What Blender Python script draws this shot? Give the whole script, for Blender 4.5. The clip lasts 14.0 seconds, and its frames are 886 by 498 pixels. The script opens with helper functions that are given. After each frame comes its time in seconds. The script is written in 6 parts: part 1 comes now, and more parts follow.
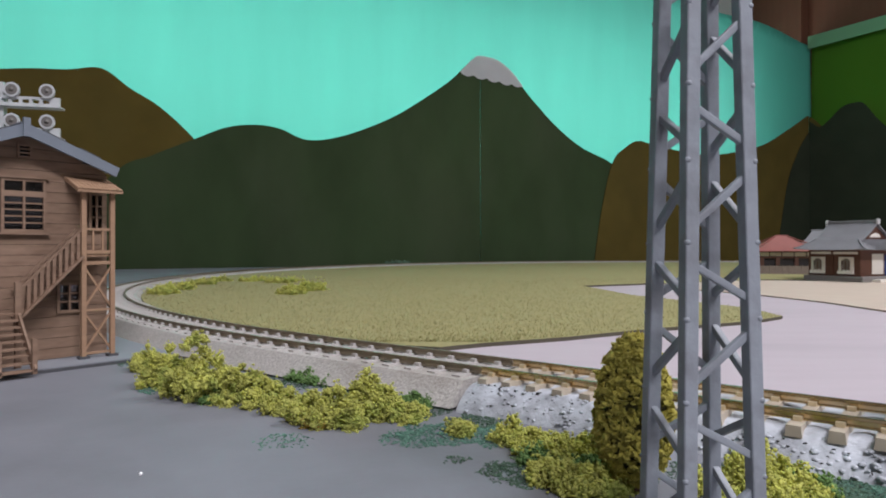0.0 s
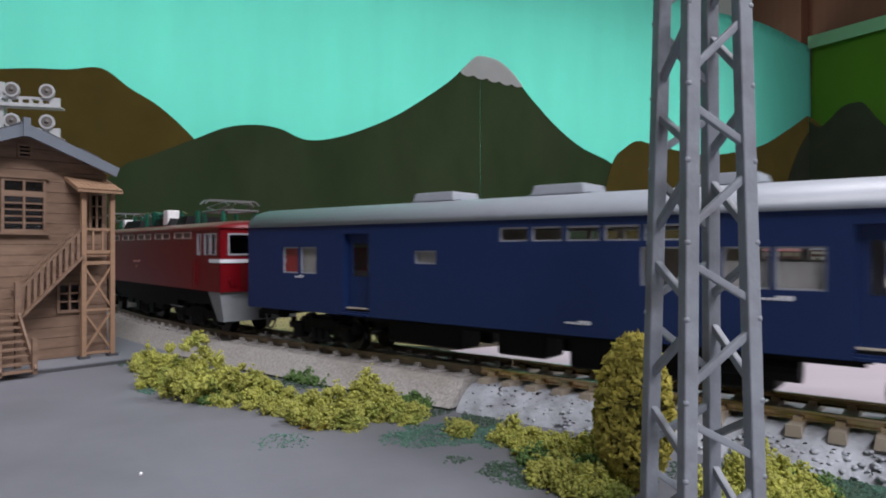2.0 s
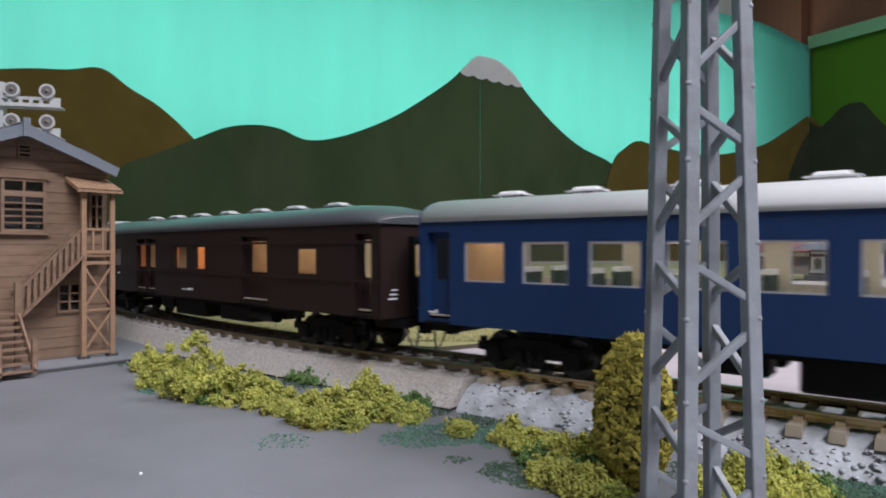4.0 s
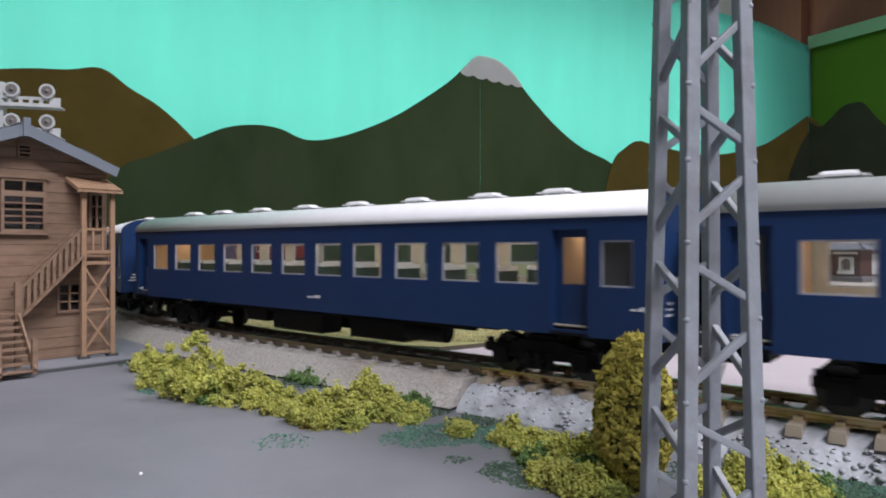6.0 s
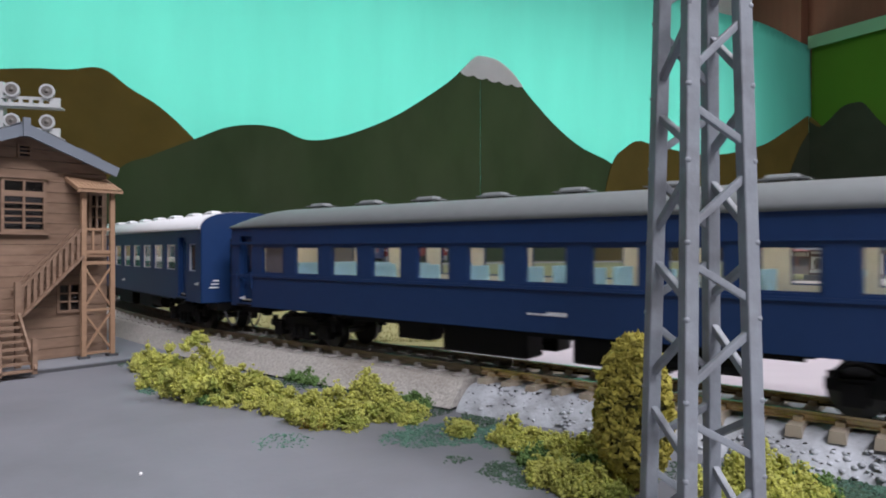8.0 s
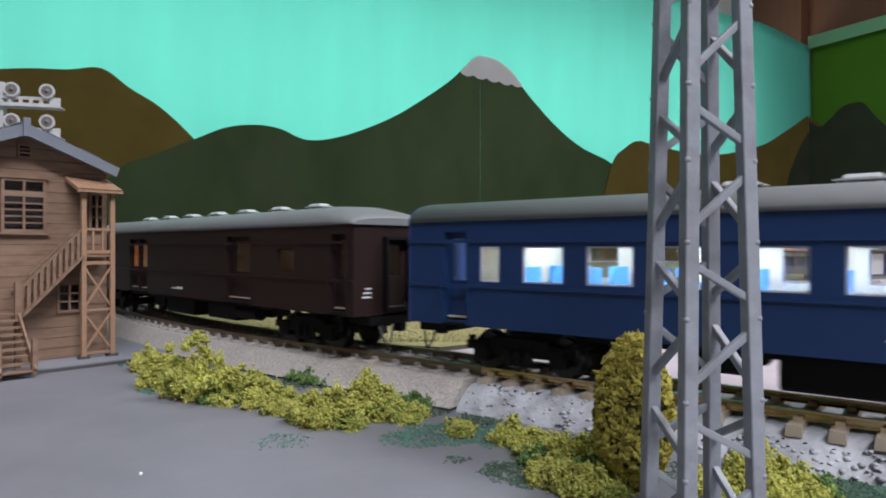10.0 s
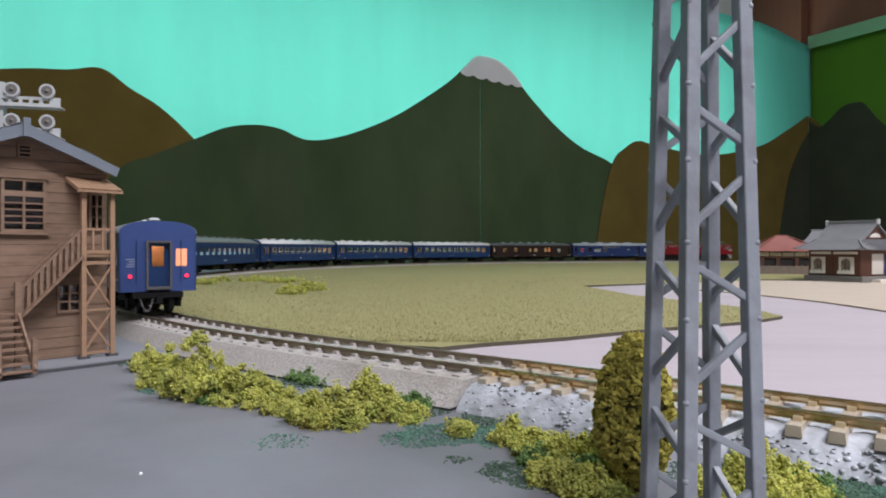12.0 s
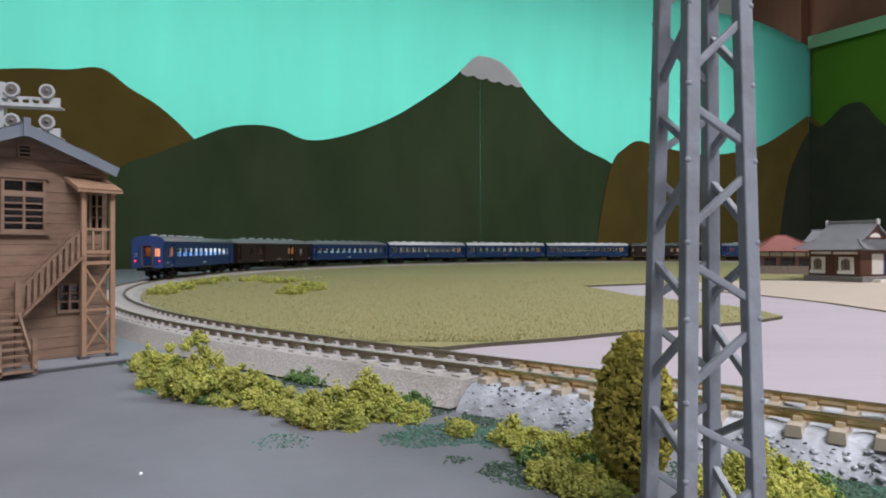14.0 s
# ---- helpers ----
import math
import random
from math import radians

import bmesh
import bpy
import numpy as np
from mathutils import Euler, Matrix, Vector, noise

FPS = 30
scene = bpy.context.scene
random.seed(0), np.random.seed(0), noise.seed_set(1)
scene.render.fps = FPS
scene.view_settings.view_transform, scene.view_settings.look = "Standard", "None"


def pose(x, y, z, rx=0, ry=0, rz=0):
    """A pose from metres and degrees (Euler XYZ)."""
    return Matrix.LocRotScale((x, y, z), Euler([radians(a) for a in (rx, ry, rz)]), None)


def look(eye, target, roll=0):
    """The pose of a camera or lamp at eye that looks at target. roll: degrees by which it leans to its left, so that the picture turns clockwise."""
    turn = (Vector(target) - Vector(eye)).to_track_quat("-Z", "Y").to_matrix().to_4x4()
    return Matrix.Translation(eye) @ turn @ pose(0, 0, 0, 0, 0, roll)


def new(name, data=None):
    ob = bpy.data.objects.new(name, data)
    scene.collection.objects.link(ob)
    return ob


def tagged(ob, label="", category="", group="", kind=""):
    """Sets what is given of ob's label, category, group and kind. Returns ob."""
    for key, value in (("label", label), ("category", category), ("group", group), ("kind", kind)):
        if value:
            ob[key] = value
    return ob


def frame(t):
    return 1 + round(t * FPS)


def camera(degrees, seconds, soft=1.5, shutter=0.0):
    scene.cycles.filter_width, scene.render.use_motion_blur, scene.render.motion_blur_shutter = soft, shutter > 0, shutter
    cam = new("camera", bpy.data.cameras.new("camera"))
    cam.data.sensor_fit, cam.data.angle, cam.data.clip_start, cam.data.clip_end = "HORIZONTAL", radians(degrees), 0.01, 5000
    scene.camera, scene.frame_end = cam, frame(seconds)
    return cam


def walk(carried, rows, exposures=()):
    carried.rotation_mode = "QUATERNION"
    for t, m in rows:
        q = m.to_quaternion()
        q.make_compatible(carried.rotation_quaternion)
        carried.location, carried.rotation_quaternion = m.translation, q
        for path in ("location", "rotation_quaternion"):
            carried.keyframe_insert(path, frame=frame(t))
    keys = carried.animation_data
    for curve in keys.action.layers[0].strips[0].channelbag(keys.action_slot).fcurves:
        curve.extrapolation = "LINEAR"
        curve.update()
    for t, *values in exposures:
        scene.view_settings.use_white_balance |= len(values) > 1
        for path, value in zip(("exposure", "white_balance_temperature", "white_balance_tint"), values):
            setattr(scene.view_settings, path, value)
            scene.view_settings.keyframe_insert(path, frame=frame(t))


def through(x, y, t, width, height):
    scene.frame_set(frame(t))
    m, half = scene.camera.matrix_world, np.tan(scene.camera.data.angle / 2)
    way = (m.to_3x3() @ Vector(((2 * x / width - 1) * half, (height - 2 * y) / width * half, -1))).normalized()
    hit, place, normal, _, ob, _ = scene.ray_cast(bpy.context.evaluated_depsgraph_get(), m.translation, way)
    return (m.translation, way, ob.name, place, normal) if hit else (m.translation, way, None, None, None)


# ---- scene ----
cam = camera(67.65, 14.0, soft=1.9, shutter=0.2)
EYE_Z = 0.0461          # board surface is z = 0, rail tops lie at RAIL_Z
RAIL_Z = 0.0105
HERE = look((0, 0, EYE_Z), (0, 1, EYE_Z - 0.0008))
walk(cam, [(0.0, HERE), (14.0, HERE)], exposures=[(0.0, 0.10), (0.5, 0.0), (1.5, -0.02), (2.5, 0.16), (7.5, 0.27), (11.0, 0.27), (12.5, 0.2), (14.0, 0.15)])

# ---- world and light: a closed hobby room under fluorescent ceiling fittings ----
ROOM = Matrix.Translation((1.6, 2.9, 0)) @ Matrix.Rotation(radians(30), 4, "Z")   # x along the back wall, y into it, origin in the far corner
world = bpy.data.worlds.new("room_world")
world.use_nodes = True
world.node_tree.nodes["Background"].inputs["Color"].default_value = (0.8, 0.85, 0.9, 1)
world.node_tree.nodes["Background"].inputs["Strength"].default_value = 0.05
scene.world = world
CEIL = 1.62


def ceiling_lamp(rx, ry, power, turn=0, sx=1.2, sy=0.35):
    data = bpy.data.lights.new("fluorescent_light", "AREA")
    data.shape, data.size, data.size_y, data.energy, data.color = "RECTANGLE", sx, sy, power, (0.95, 0.92, 1.0)
    lamp = new("fluorescent_light", data)
    lamp.matrix_world = ROOM @ pose(rx, ry, CEIL - 0.07, 0, 0, turn)
    return lamp


LAMPS = [(-2.85, -2.85, 50, 0), (-1.45, -1.9, 26, 0)]
for row in LAMPS:
    ceiling_lamp(*row)


def window_light(x0, x1, z0, z1, power):
    """Daylight in the window behind the hung cloth."""
    data = bpy.data.lights.new("window_daylight", "AREA")
    data.shape, data.size, data.size_y, data.energy, data.color = "RECTANGLE", x1 - x0, z1 - z0, power, (0.95, 1.0, 0.98)
    lamp = new("window_daylight", data)
    lamp.matrix_world = ROOM @ pose((x0 + x1) / 2, 0.27, (z0 + z1) / 2, -90, 0, 0)
    return lamp


WINDOW = (-3.40, -0.05, 0.10, 1.35)
window_light(-3.38, -0.45, 0.12, 0.84, 20)

# ---- materials ----


def mat(name, color, rough=0.6, metal=0.0, vary=0.12, scale=300.0, bump=0.0, bump_scale=900.0, coat=0.0, emit=0.0, emit_color=None,
        dirt=None, dirt_scale=60.0, dirt_amount=0.3, spec=0.5, island=0.0, stretch=None, through=0.0):
    m = bpy.data.materials.new(name)
    m.use_nodes = True
    nt = m.node_tree
    b = nt.nodes["Principled BSDF"]
    b.inputs["Roughness"].default_value, b.inputs["Metallic"].default_value = rough, metal
    b.inputs["Coat Weight"].default_value, b.inputs["Coat Roughness"].default_value = coat, 0.12
    b.inputs["Specular IOR Level"].default_value = spec
    co = nt.nodes.new("ShaderNodeTexCoord")
    src = co.outputs["Object"]
    if stretch:
        mp = nt.nodes.new("ShaderNodeMapping")
        mp.inputs["Scale"].default_value = stretch
        nt.links.new(src, mp.inputs["Vector"])
        src = mp.outputs["Vector"]
    n1 = nt.nodes.new("ShaderNodeTexNoise")
    n1.inputs["Scale"].default_value, n1.inputs["Detail"].default_value = scale, 6
    nt.links.new(src, n1.inputs["Vector"])
    ramp = nt.nodes.new("ShaderNodeMix")
    ramp.data_type = "RGBA"
    lo, hi = [max(0, c * (1 - vary * 1.6)) for c in color], [min(1, c * (1 + vary * 1.6)) for c in color]
    ramp.inputs[6].default_value, ramp.inputs[7].default_value = (*lo, 1), (*hi, 1)
    nt.links.new(n1.outputs["Fac"], ramp.inputs[0])
    out = ramp.outputs[2]
    if dirt:
        n2 = nt.nodes.new("ShaderNodeTexNoise")
        n2.inputs["Scale"].default_value, n2.inputs["Detail"].default_value = dirt_scale, 8
        nt.links.new(src, n2.inputs["Vector"])
        cr = nt.nodes.new("ShaderNodeMapRange")
        cr.inputs[1].default_value, cr.inputs[2].default_value = 0.48, 0.68
        cr.inputs[3].default_value, cr.inputs[4].default_value = 0.0, dirt_amount
        nt.links.new(n2.outputs["Fac"], cr.inputs[0])
        mx = nt.nodes.new("ShaderNodeMix")
        mx.data_type = "RGBA"
        mx.inputs[7].default_value = (*dirt, 1)
        nt.links.new(cr.outputs[0], mx.inputs[0])
        nt.links.new(out, mx.inputs[6])
        out = mx.outputs[2]
    if island:
        geo = nt.nodes.new("ShaderNodeNewGeometry")
        oi = nt.nodes.new("ShaderNodeObjectInfo")
        ad = nt.nodes.new("ShaderNodeMath")
        ad.operation = "ADD"
        nt.links.new(geo.outputs["Random Per Island"], ad.inputs[0])
        nt.links.new(oi.outputs["Random"], ad.inputs[1])
        mr = nt.nodes.new("ShaderNodeMapRange")
        mr.inputs[1].default_value, mr.inputs[2].default_value = 0.0, 2.0
        mr.inputs[3].default_value, mr.inputs[4].default_value = 1 - island, 1 + island
        nt.links.new(ad.outputs[0], mr.inputs[0])
        hs = nt.nodes.new("ShaderNodeHueSaturation")
        nt.links.new(mr.outputs[0], hs.inputs["Value"])
        nt.links.new(out, hs.inputs["Color"])
        out = hs.outputs[0]
    nt.links.new(out, b.inputs["Base Color"])
    if bump:
        n3 = nt.nodes.new("ShaderNodeTexNoise")
        n3.inputs["Scale"].default_value, n3.inputs["Detail"].default_value = bump_scale, 4
        nt.links.new(src, n3.inputs["Vector"])
        bp = nt.nodes.new("ShaderNodeBump")
        bp.inputs["Strength"].default_value, bp.inputs["Distance"].default_value = bump, 0.0006
        nt.links.new(n3.outputs["Fac"], bp.inputs["Height"])
        nt.links.new(bp.outputs[0], b.inputs["Normal"])
    if through:     # thin cloth that lets daylight through
        tl, ms = nt.nodes.new("ShaderNodeBsdfTranslucent"), nt.nodes.new("ShaderNodeMixShader")
        nt.links.new(out, tl.inputs["Color"])
        ms.inputs[0].default_value = through
        nt.links.new(b.outputs[0], ms.inputs[1])
        nt.links.new(tl.outputs[0], ms.inputs[2])
        nt.links.new(ms.outputs[0], nt.nodes["Material Output"].inputs["Surface"])
    if emit:
        b.inputs["Emission Color"].default_value = (*(emit_color or color), 1)
        b.inputs["Emission Strength"].default_value = emit
    return m


def glass(name, tint=(0.95, 0.97, 1.0)):
    m = bpy.data.materials.new(name)
    m.use_nodes = True
    nt = m.node_tree
    nt.nodes.remove(nt.nodes["Principled BSDF"])
    tr, gl, mx, fr = (nt.nodes.new("ShaderNode" + k) for k in ("BsdfTransparent", "BsdfGlossy", "MixShader", "LayerWeight"))
    tr.inputs[0].default_value = (*tint, 1)
    gl.inputs["Roughness"].default_value = 0.06
    pw, ma = nt.nodes.new("ShaderNodeMath"), nt.nodes.new("ShaderNodeMath")
    pw.operation, ma.operation = "POWER", "MULTIPLY_ADD"
    fr.inputs["Blend"].default_value = 0.5
    pw.inputs[1].default_value, ma.inputs[1].default_value, ma.inputs[2].default_value = 4.0, 0.6, 0.04
    nt.links.new(fr.outputs["Facing"], pw.inputs[0])
    nt.links.new(pw.outputs[0], ma.inputs[0])
    nt.links.new(ma.outputs[0], mx.inputs[0])
    nt.links.new(tr.outputs[0], mx.inputs[1])
    nt.links.new(gl.outputs[0], mx.inputs[2])
    nt.links.new(mx.outputs[0], nt.nodes["Material Output"].inputs["Surface"])
    return m


M = {}
M["blue"] = mat("coach_blue_paint", (0.012, 0.036, 0.112), 0.38, spec=0.3, vary=0.06, bump=0.03)
M["mail_blue"] = mat("mail_van_blue_paint", (0.013, 0.030, 0.104), 0.38, spec=0.3, vary=0.05, bump=0.03)
M["brown"] = mat("dark_brown_paint", (0.024, 0.014, 0.013), 0.42, spec=0.25, vary=0.08, bump=0.03)
M["red"] = mat("locomotive_red_paint", (0.155, 0.004, 0.008), 0.32, vary=0.05, bump=0.02, spec=0.3)
M["roof_white"] = mat("silver_white_roof", (0.70, 0.71, 0.73), 0.40, spec=0.35, vary=0.04)
M["roof_grey"] = mat("grey_roof", (0.17, 0.185, 0.19), 0.55, vary=0.06, bump=0.05)
M["roof_dark"] = mat("dark_grey_shiny_roof", (0.075, 0.08, 0.092), 0.32, vary=0.05)
M["roof_mail"] = mat("pale_grey_roof", (0.31, 0.34, 0.38), 0.45, vary=0.05)
M["vent"] = mat("ventilator_grey", (0.42, 0.45, 0.46), 0.5, vary=0.06)
M["black"] = mat("underframe_black", (0.005, 0.005, 0.0055), 0.6, spec=0.2, vary=0.15, bump=0.05)
M["wheel"] = mat("wheel_steel", (0.05, 0.05, 0.05), 0.35, 0.8)
M["skirt"] = mat("loco_skirt_grey", (0.22, 0.235, 0.25), 0.5)
M["trim"] = mat("window_trim_silver", (0.55, 0.57, 0.60), 0.35, 0.5)
M["white_print"] = mat("white_marking", (0.75, 0.77, 0.8), 0.6)
M["green_ins"] = mat("green_insulator", (0.012, 0.13, 0.085), 0.35)
M["panto"] = mat("pantograph_grey_metal", (0.22, 0.23, 0.23), 0.4, 0.5)
M["white_box"] = mat("white_plastic_box", (0.85, 0.87, 0.88), 0.5)
M["glass"] = glass("window_glass")
M["seat_green"] = mat("dark_green_seat", (0.02, 0.05, 0.035), 0.7)
M["seat_blue"] = mat("light_blue_seat", (0.10, 0.36, 0.80), 0.6)
M["seat_pale"] = mat("pale_blue_seat", (0.36, 0.58, 0.72), 0.6)
M["cream"] = mat("cream_interior", (0.55, 0.50, 0.40), 0.7)
M["tan"] = mat("tan_partition", (0.55, 0.33, 0.16), 0.7)
M["orange"] = mat("orange_partition", (0.80, 0.28, 0.09), 0.7)
M["curtain_red"] = mat("red_blind", (0.35, 0.02, 0.02), 0.7)
M["blind"] = mat("pale_blind", (0.40, 0.37, 0.32), 0.7)
M["led"] = mat("led_strip", (1, 1, 1), 0.5, emit=26.0, emit_color=(0.82, 0.92, 1.0))
M["led_warm"] = mat("warm_led", (1, 0.7, 0.4), 0.5, emit=5.5, emit_color=(1.0, 0.90, 0.78))
M["tail_red"] = mat("tail_lamp_red", (0.8, 0.01, 0.03), 0.3, emit=2.2, emit_color=(1.0, 0.02, 0.06))
M["lens"] = mat("headlamp_lens", (0.85, 0.87, 0.85), 0.15)
M["rail"] = mat("rail_nickel_brown", (0.62, 0.48, 0.29), 0.24, 0.95, vary=0.25, scale=200)
M["rail_weathered"] = mat("rail_weathered", (0.28, 0.235, 0.17), 0.40, 0.7, vary=0.25, scale=200)
M["tie_grey"] = mat("pale_concrete_sleeper", (0.44, 0.42, 0.40), 0.75, vary=0.12, bump=0.2, dirt=(0.14, 0.12, 0.1), dirt_scale=120)
M["tie_tan"] = mat("tan_plastic_sleeper", (0.46, 0.40, 0.315), 0.45, vary=0.15, bump=0.2, dirt=(0.12, 0.07, 0.04), dirt_scale=150)
M["roadbed"] = mat("speckled_roadbed_plastic", (0.42, 0.40, 0.375), 0.75, vary=0.35, scale=1100, bump=0.6, bump_scale=1000, dirt=(0.22, 0.19, 0.15), dirt_scale=30, dirt_amount=0.5)
M["plaster"] = mat("white_plaster_bank", (0.46, 0.49, 0.53), 0.5, vary=0.28, scale=160, bump=0.8, bump_scale=500, dirt=(0.17, 0.17, 0.18), dirt_scale=150, dirt_amount=0.55)
M["speck"] = mat("black_coal_speck", (0.02, 0.02, 0.02), 0.6)
M["board"] = mat("grey_painted_board", (0.185, 0.192, 0.215), 0.62, vary=0.10, scale=40, bump=0.10, bump_scale=500, dirt=(0.115, 0.12, 0.13), dirt_scale=14, dirt_amount=0.6)
M["paper"] = mat("pale_pink_grey_board", (0.44, 0.39, 0.42), 0.75, vary=0.03, scale=25, dirt=(0.34, 0.30, 0.33), dirt_scale=5, dirt_amount=0.4, stretch=(1, 4, 1))
M["yard"] = mat("cream_yard_board", (0.50, 0.42, 0.34), 0.75, vary=0.05, scale=50, dirt=(0.48, 0.40, 0.33), dirt_scale=10)
M["grass"] = mat("olive_grass_mat", (0.285, 0.262, 0.112), 0.9, vary=0.35, scale=420, bump=0.8, bump_scale=700, dirt=(0.30, 0.28, 0.13), dirt_scale=22, dirt_amount=0.5)
M["grass_edge"] = mat("grass_mat_backing", (0.075, 0.066, 0.045), 0.9)
M["foam"] = mat("yellow_green_foam", (0.69, 0.695, 0.215), 0.95, spec=0.1, vary=0.2, scale=350, bump=0.5, bump_scale=2200, island=0.16, dirt=(0.30, 0.42, 0.11), dirt_scale=130, dirt_amount=0.6, through=0.5)
M["foam_dark"] = mat("dark_green_scatter", (0.065, 0.115, 0.075), 0.95, vary=0.35, scale=700, bump=0.6, island=0.3)
M["foam_green"] = mat("deep_green_foam", (0.13, 0.22, 0.075), 0.95, spec=0.1, vary=0.3, scale=350, island=0.25)
M["turf_teal"] = mat("blue_green_scatter", (0.10, 0.21, 0.155), 0.95, vary=0.35, scale=700, bump=0.6, island=0.3)
M["chair"] = mat("brassy_rail_chair", (0.62, 0.52, 0.34), 0.35, 0.4, vary=0.15)
M["topiary"] = mat("olive_topiary_foam", (0.34, 0.30, 0.055), 0.95, vary=0.45, scale=420, bump=0.8, bump_scale=1000, island=0.3)
M["brown_clump"] = mat("brown_foam", (0.28, 0.2, 0.03), 0.9, vary=0.3)
M["sky"] = mat("turquoise_cloth", (0.18, 0.60, 0.525), 0.9, vary=0.05, scale=4, bump=0.15, bump_scale=600, through=0.5, stretch=(3, 3, 0.5))
M["mountain"] = mat("dark_green_felt", (0.042, 0.066, 0.030), 0.95, spec=0.1, vary=0.20, scale=9, bump=0.3, dirt=(0.064, 0.080, 0.046), dirt_scale=5, dirt_amount=0.4, stretch=(1, 1, 0.5))
M["mountain_brown"] = mat("olive_brown_felt", (0.105, 0.078, 0.020), 0.95, spec=0.1, vary=0.16, scale=12, bump=0.3, dirt=(0.075, 0.062, 0.022), dirt_scale=5)
M["mountain_dark"] = mat("deep_green_felt", (0.032, 0.040, 0.025), 0.95, spec=0.1, vary=0.16, scale=12, bump=0.3)
M["snow"] = mat("pale_grey_felt", (0.86, 0.86, 0.88), 0.9, vary=0.06, scale=20, bump=0.2)
M["green_cloth"] = mat("leaf_green_cloth", (0.11, 0.30, 0.02), 0.9, vary=0.12, scale=3, bump=0.15)
M["green_band"] = mat("pale_green_cloth_band", (0.16, 0.36, 0.20), 0.85, vary=0.05, scale=6)
M["wallwood"] = mat("brown_wood_panel", (0.145, 0.062, 0.035), 0.5, vary=0.15, scale=6, stretch=(6, 6, 0.6))
M["ceiling"] = mat("white_ceiling_board", (0.75, 0.75, 0.73), 0.8, vary=0.03, scale=10)
M["plainwall"] = mat("dull_beige_wall_paper", (0.34, 0.31, 0.27), 0.8, vary=0.04, scale=6)
M["floorwood"] = mat("brown_floor", (0.22, 0.14, 0.08), 0.5, vary=0.2, scale=5)
M["mast"] = mat("grey_mast_plastic", (0.27, 0.295, 0.33), 0.5, vary=0.16, scale=260, bump=0.25, bump_scale=700, dirt=(0.15, 0.15, 0.16), dirt_scale=160, dirt_amount=0.5)
M["housewood"] = mat("brown_laser_cut_wood", (0.225, 0.145, 0.098), 0.7, vary=0.16, scale=160, bump=0.15, stretch=(1, 1, 5), dirt=(0.12, 0.065, 0.035), dirt_scale=90, dirt_amount=0.45)
M["housewood_pale"] = mat("pale_tan_wood", (0.31, 0.19, 0.115), 0.65, vary=0.12, scale=160, bump=0.1, stretch=(1, 1, 5))
M["houseroof"] = mat("slate_grey_roof", (0.15, 0.175, 0.21), 0.6, vary=0.08, scale=120, bump=0.1)
# near-black colour that stands for the shade inside rooms and behind windows
M["inside_shade"] = mat("dark_interior", (0.03, 0.026, 0.024), 0.8)
M["plate"] = mat("grey_base_plate", (0.22, 0.235, 0.26), 0.6, vary=0.06, scale=80)
M["plate_edge"] = mat("dark_base_edge", (0.06, 0.062, 0.068), 0.6)
M["lampwhite"] = mat("pale_grey_lamp_plastic", (0.52, 0.54, 0.55), 0.4, vary=0.05)
M["tile_grey"] = mat("grey_tile_roof", (0.185, 0.19, 0.20), 0.6, vary=0.10, scale=60, bump=0.2)
M["tile_red"] = mat("dull_red_tile_roof", (0.26, 0.095, 0.08), 0.65, vary=0.10, scale=60, bump=0.2)
M["temple_wood"] = mat("red_brown_temple_wood", (0.10, 0.042, 0.025), 0.65, vary=0.15)
M["temple_white"] = mat("white_plaster_wall", (0.70, 0.67, 0.60), 0.7, vary=0.05)
M["stone"] = mat("grey_stone_base", (0.16, 0.15, 0.14), 0.8, vary=0.15)
M["blue_cloth"] = mat("navy_cloth", (0.015, 0.04, 0.15), 0.8)


# ---- mesh helpers ----


def mesh_of(name, bm, material, smooth=False):
    me = bpy.data.meshes.new(name)
    bm.normal_update()
    bm.to_mesh(me)
    bm.free()
    me.materials.append(material)
    if smooth:
        for poly in me.polygons:
            poly.use_smooth = True
    return me


def part(name, bm, material, parent=None, label="", smooth=False, at=None):
    ob = new(name, mesh_of(name, bm, material, smooth))
    if parent is not None:
        ob.parent = parent
    if at is not None:
        ob.matrix_basis = at
    if label:
        tagged(ob, label)
    return ob


def again(ob, at, parent=None):
    """One more object on the same mesh."""
    o = new(ob.name.split(".")[0], ob.data)
    o.parent = parent if parent is not None else ob.parent
    o.matrix_basis = at
    for key in ("label", "kind"):
        if key in ob:
            o[key] = ob[key]
    return o


def thing(name, label, category, at=None, group="", kind=""):
    e = new(name)
    e.empty_display_size = 0.01
    if at is not None:
        e.matrix_basis = at
    return tagged(e, label, category, group, kind)


def box(bm, x0, x1, y0, y1, z0, z1, m=None):
    vs = [bm.verts.new(v) for v in ((x0, y0, z0), (x1, y0, z0), (x1, y1, z0), (x0, y1, z0), (x0, y0, z1), (x1, y0, z1), (x1, y1, z1), (x0, y1, z1))]
    if m is not None:
        for v in vs:
            v.co = m @ v.co
    for f in ((3, 2, 1, 0), (4, 5, 6, 7), (0, 1, 5, 4), (1, 2, 6, 5), (2, 3, 7, 6), (3, 0, 4, 7)):
        bm.faces.new([vs[i] for i in f])
    return vs


def boxes(*rows):
    bm = bmesh.new()
    for r in rows:
        box(bm, *r)
    return bm


def bevelled(bm, w, seg=2):
    bmesh.ops.bevel(bm, geom=list(bm.edges), offset=w, segments=seg, affect="EDGES", profile=0.7)
    return bm


def beam(bm, a, b, w, h=None):
    """A square bar from a to b."""
    a, b = Vector(a), Vector(b)
    h = h or w
    q = (b - a).to_track_quat("Z", "Y").to_matrix().to_4x4()
    box(bm, -w / 2, w / 2, -h / 2, h / 2, 0, (b - a).length, Matrix.Translation(a) @ q)


